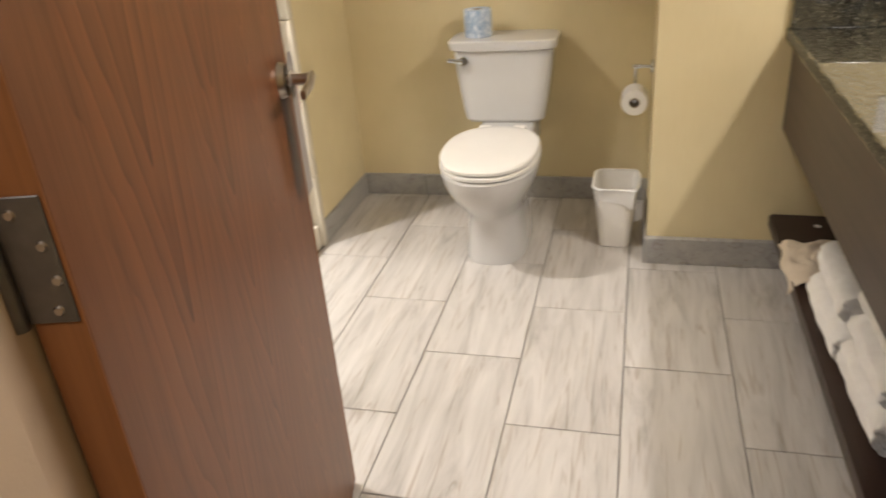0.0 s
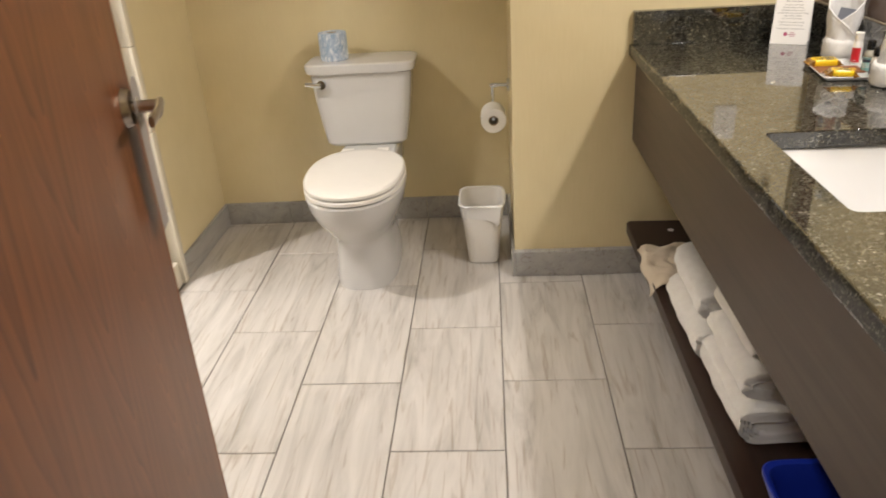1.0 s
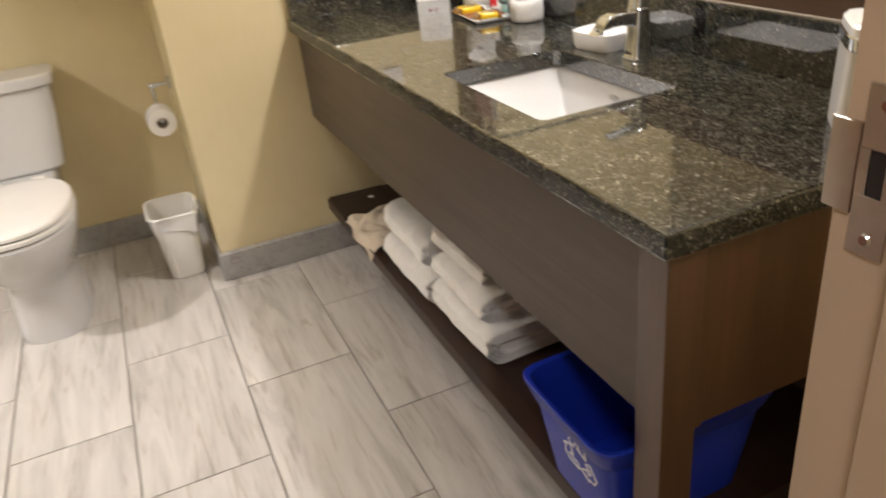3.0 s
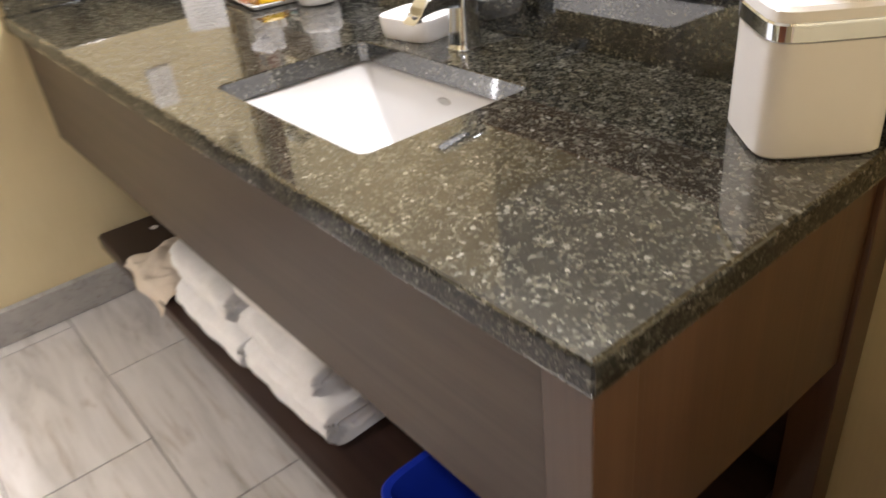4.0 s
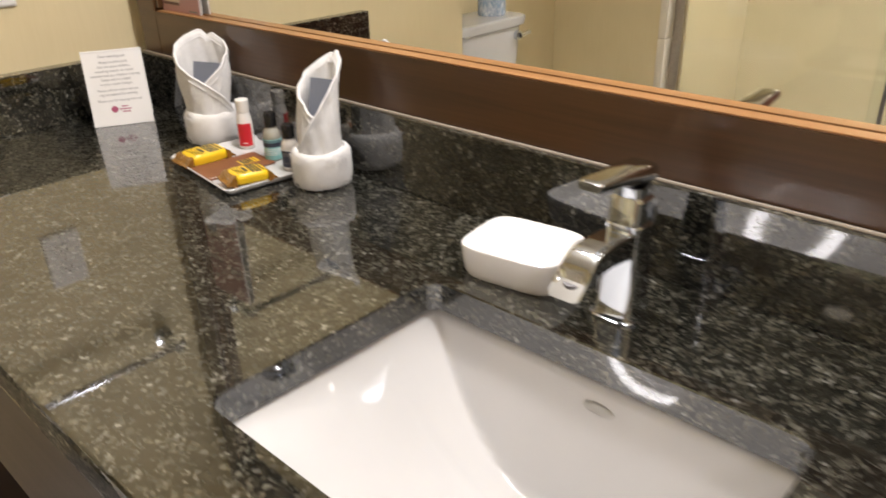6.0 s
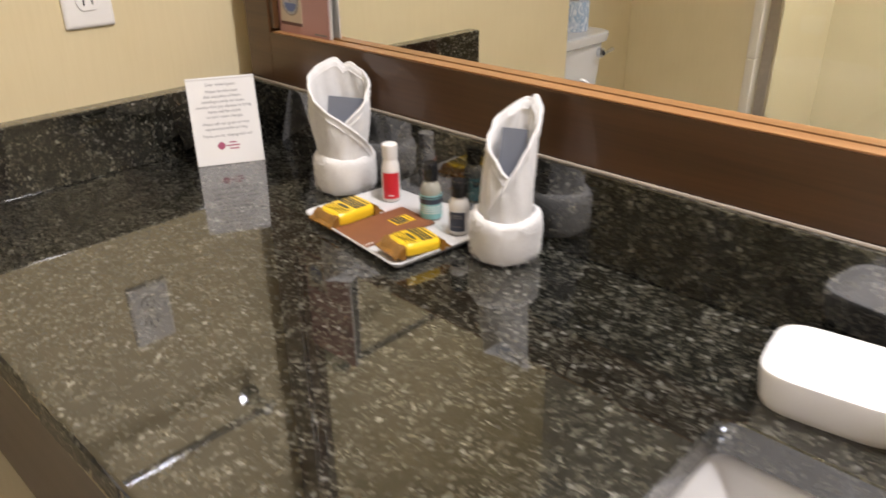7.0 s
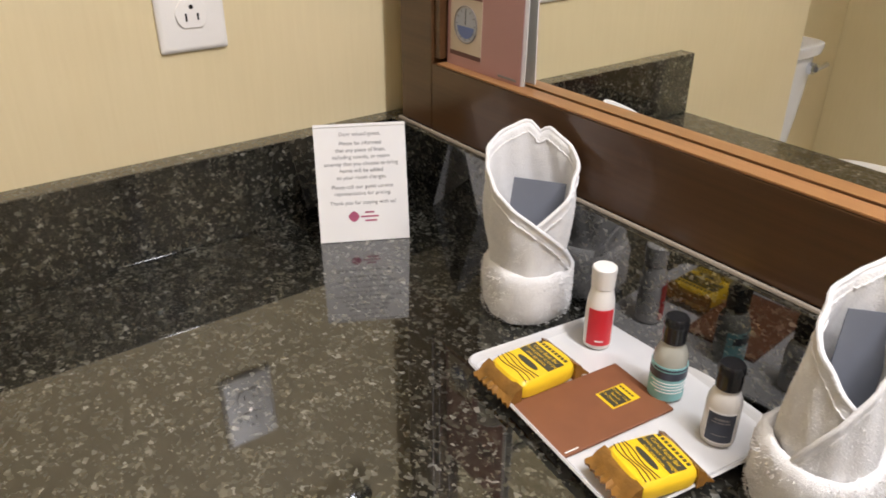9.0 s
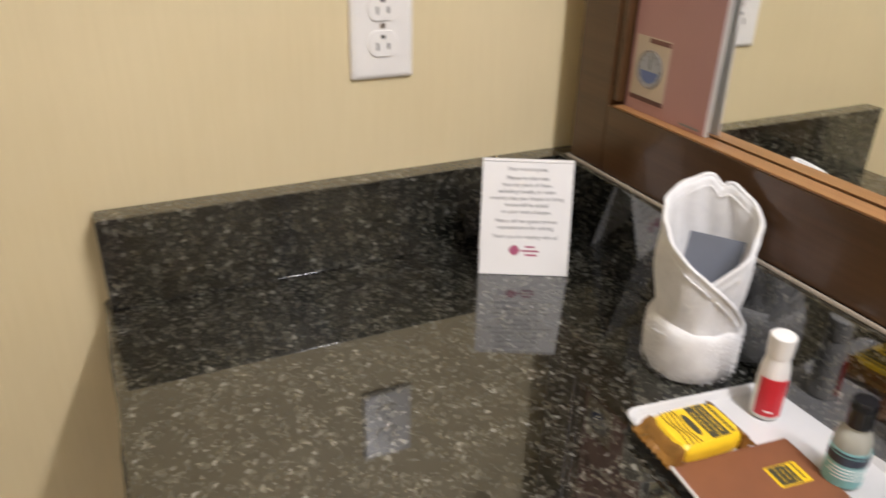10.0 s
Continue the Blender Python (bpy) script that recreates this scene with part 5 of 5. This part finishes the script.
# ---- brochure standing on the mirror frame ----
def brochure():
    t = thing("brochure", "pink folded brochure standing against the mirror", "brochure", pose(1.339, 0.561, 1.0353, 0, 1, 0))
    pink = simple("pink_print", (0.40, 0.215, 0.205), 0.4, vary=0.05, scale=8)
    w = 0.128
    part("front_leaf", box(0.0, 0.0008, -w, 0, 0, 0.215), pink, t, "", 0)
    part("rear_leaf", box(0.0035, 0.0043, -w - 0.003, -0.001, 0, 0.215), M_PAPER, t, "", 0)
    part("inner_leaf", box(0.0018, 0.0024, -w - 0.0015, -0.001, 0, 0.215), M_PAPER, t, "", 0)
    pic = part("picture", box(-0.0004, 0.0, -0.062, -0.006, 0.012, 0.082), simple("cream_print", (0.55, 0.46, 0.36), 0.4), t, "framed dial picture", 0)
    part("picture_band", box(-0.0007, -0.0004, -0.062, -0.006, 0.012, 0.017), simple("maroon_ink", (0.09, 0.025, 0.022), 0.4), pic, "", 0)
    part("picture_band", box(-0.0007, -0.0004, -0.062, -0.028, 0.076, 0.081), simple("maroon_ink_dark", (0.16, 0.06, 0.05), 0.4), pic, "", 0)
    bm = bmesh.new()
    ringpts = [(-0.0010, -0.034 + 0.020 * math.cos(2 * math.pi * k / 32), 0.048 + 0.020 * math.sin(2 * math.pi * k / 32)) for k in range(33)]
    part("dial_ring", add_tube(bm, ringpts, 0.0007, 6), M_INK, pic)
    face = [(-0.034 + 0.0185 * math.cos(2 * math.pi * k / 28), 0.048 + 0.0185 * math.sin(2 * math.pi * k / 28)) for k in range(28)]
    part("dial_face", loft([[(-0.0004, y, z) for y, z in face], [(-0.0008, y, z) for y, z in face]]), simple("pale_blue_ink", (0.42, 0.44, 0.50), 0.5), pic)
    low = [(-0.034 + 0.015 * math.cos(a), 0.046 + 0.013 * math.sin(a)) for a in [math.pi + math.pi * k / 14 for k in range(15)]]
    part("dial_scene", loft([[(-0.0008, y, z) for y, z in low], [(-0.0011, y, z) for y, z in low]]), simple("blue_ink", (0.12, 0.17, 0.38), 0.5), pic)
    for k in range(12):
        a = 2 * math.pi * k / 12
        part("dial_mark", tube([(-0.0011, -0.034 + 0.0145 * math.cos(a), 0.048 + 0.0145 * math.sin(a)), (-0.0011, -0.034 + 0.0175 * math.cos(a), 0.048 + 0.0175 * math.sin(a))], 0.0005, 5), M_INK, pic)
    part("dial_hand", tube([(-0.0012, -0.034, 0.048), (-0.0012, -0.034, 0.063)], 0.0006, 5), M_DARKPRINT, pic)
    for k, (a, b, z) in enumerate(((-0.112, -0.075, 0.150), (-0.118, -0.075, 0.144), (-0.115, -0.075, 0.138), (-0.058, -0.010, 0.135), (-0.055, -0.010, 0.128), (-0.122, -0.092, 0.0045))):
        part("print_bar", box(-0.0003, 0.0, a, b, z - 0.0012, z + 0.0012), M_INK, t, "", 0)
    return t


brochure()


# ---- wall fittings ----
def outlet():
    t = thing("wall_outlet", "white duplex wall outlet with a cover plate on the cream wall", "outlet", pose(1.0865, STUB_Y, 1.1185))
    w, h = 0.037, 0.059
    rr = lambda y, d: [(x, y, z) for x, z in rounded_rect(-w + d, w - d, -h + d, h - d, 0.003, 3)]
    part("cover_plate", loft([rr(0.0, 0.0), rr(-0.003, 0.0), rr(-0.0055, 0.0025), rr(-0.006, 0.006)]), M_WHITEPL, t)
    for s in (-1, 1):
        z = s * 0.0195
        pts = []
        for k in range(32):
            a = 2 * math.pi * k / 32
            pts.append((0.0172 * math.cos(a), max(-0.0143, min(0.0143, 0.0172 * math.sin(a)))))
        rec = part("receptacle", loft([[(x, -0.006, z + q) for x, q in pts], [(x, -0.0074, z + q) for x, q in pts], [(x * 0.95, -0.0078, z + q * 0.95) for x, q in pts]]), M_SEAT, t)
        for dx, hh in ((-0.0064, 0.0042), (0.0064, 0.0036)):
            part("slot", box(dx - 0.0010, dx + 0.0010, -0.0081, -0.0070, z - 0.003 - hh, z - 0.003 + hh), M_BLACK, rec, "", 0)
        part("slot", tube([(0, -0.0070, z + 0.0075), (0, -0.0081, z + 0.0075)], 0.0024, 12), M_BLACK, rec)
    part("screw", tube([(0, -0.0055, 0), (0, -0.0072, 0)], 0.0032, 14), M_NICKEL, t)
    return t


outlet()


def towel_bar():
    t = thing("towel_bar", "chrome towel bar on the cream wall above the outlet", "towel bar")
    y, z = STUB_Y - 0.065, 1.39
    part("bar", tube([(0.62, y, z), (1.27, y, z)], 0.0085, 16), M_CHROME, t)
    for x in (0.64, 1.25):
        part("bracket", tube([(x, STUB_Y - 0.0005, z), (x, STUB_Y - 0.008, z), (x, STUB_Y - 0.010, z), (x, y - 0.012, z)], [0.024, 0.022, 0.012, 0.012], 20), M_CHROME, t)
    return t


towel_bar()


def door_hanger():
    ang = math.degrees(math.atan2(0.862, -0.205))
    t = thing("door_hanger", "red and white card hanger on the door lever", "door hanger", pose(-0.127, -1.44, 0.0, 0, 0, ang))
    u, z = 0.815, 1.035
    grey = simple("hanger_grey", (0.30, 0.27, 0.25), 0.5, vary=0.04)
    red = simple("hanger_red", (0.42, 0.06, 0.045), 0.5, vary=0.04)

    def leaf(name, y, mt, du, z0, z1):
        w = 0.026
        outline = [(-w, z0), (w, z0), (w, z1)]
        outline += [(w * math.cos(a), z1 + 0.020 * math.sin(a)) for a in [math.pi * k / 10 for k in range(1, 10)]] + [(-w, z1)]
        hole = [(0.0165 * math.cos(2 * math.pi * k / len(outline)), 1.0 * 0.0165 * math.sin(2 * math.pi * k / len(outline))) for k in range(len(outline))]
        # join outline and hole by a strip, both sides and rims
        hole = sorted(hole, key=lambda p: math.atan2(p[1], p[0]))
        outl = sorted(outline, key=lambda p: math.atan2(p[1] - z, p[0]))
        r = lambda pts, yy, dz: [(u + du + x, yy, q + dz) for x, q in pts]
        rings = [r(hole, y, z), r(outl, y, 0), r(outl, y - 0.0006, 0), r(hole, y - 0.0006, z), r(hole, y, z)]
        return part(name, loft(rings, False, False), mt, t, "", 0)

    leaf("front_card", -0.020, grey, 0.006, 0.815, 1.065)
    leaf("rear_card", -0.0165, M_PAPER, 0.022, 0.830, 1.060)
    part("red_panel", box(u + 0.022 - 0.0255, u + 0.022 + 0.0255, -0.0180, -0.0172, 0.965, 1.012), red, t, "red printed panel", 0)
    return t


door_hanger()


def framed_picture():
    t = thing("framed_picture", "small picture in a dark frame above the toilet", "picture")
    x0, x1, z0, z1, y = -0.47, -0.01, 1.032, 1.42, ROOM_N - 0.001
    for a, b, c, d in ((x0, x1, z0, z0 + 0.028), (x0, x1, z1 - 0.028, z1), (x0, x0 + 0.028, z0 + 0.0285, z1 - 0.0285), (x1 - 0.028, x1, z0 + 0.0285, z1 - 0.0285)):
        part("frame_bar", box(a, b, y - 0.022, y, c, d, 0.003), M_SHELF, t)
    part("print", box(x0 + 0.028, x1 - 0.028, y - 0.010, y - 0.004, z0 + 0.0285, z1 - 0.0285), M_PAPER, t, "plain pale print", 0)
    return t


framed_picture()


# ---- floor tiles, in half bond ----
def floor_tiles():
    W, L, gap = 0.307, 0.613, 0.0018
    shared = {}
    for col in range(-4, 5):
        x0, x1 = col * W, (col + 1) * W
        x0, x1 = max(x0, WEST + 0.0), min(x1, EAST)
        if x1 - x0 < 0.02:
            continue
        off = 0.0 if col % 2 else L / 2
        row = -4
        while True:
            y0, y1 = off + row * L, off + (row + 1) * L
            row += 1
            if y0 > ROOM_N:
                break
            y0, y1 = max(y0, DOOR_Y - 0.06), min(y1, ROOM_N)
            if y1 - y0 < 0.02:
                continue
            key = (round(x1 - x0, 4), round(y1 - y0, 4))
            if key not in shared:
                hx, hy = key[0] / 2 - gap, key[1] / 2 - gap
                shared[key] = finish("tile", box(-hx, hx, -hy, hy, -0.008, 0.0, 0.0012, 1), M_TILE, 0)
            ob = new("tile", shared[key])
            ob.parent = floor
            ob.location = ((x0 + x1) / 2, (y0 + y1) / 2, 0.0)


floor_tiles()
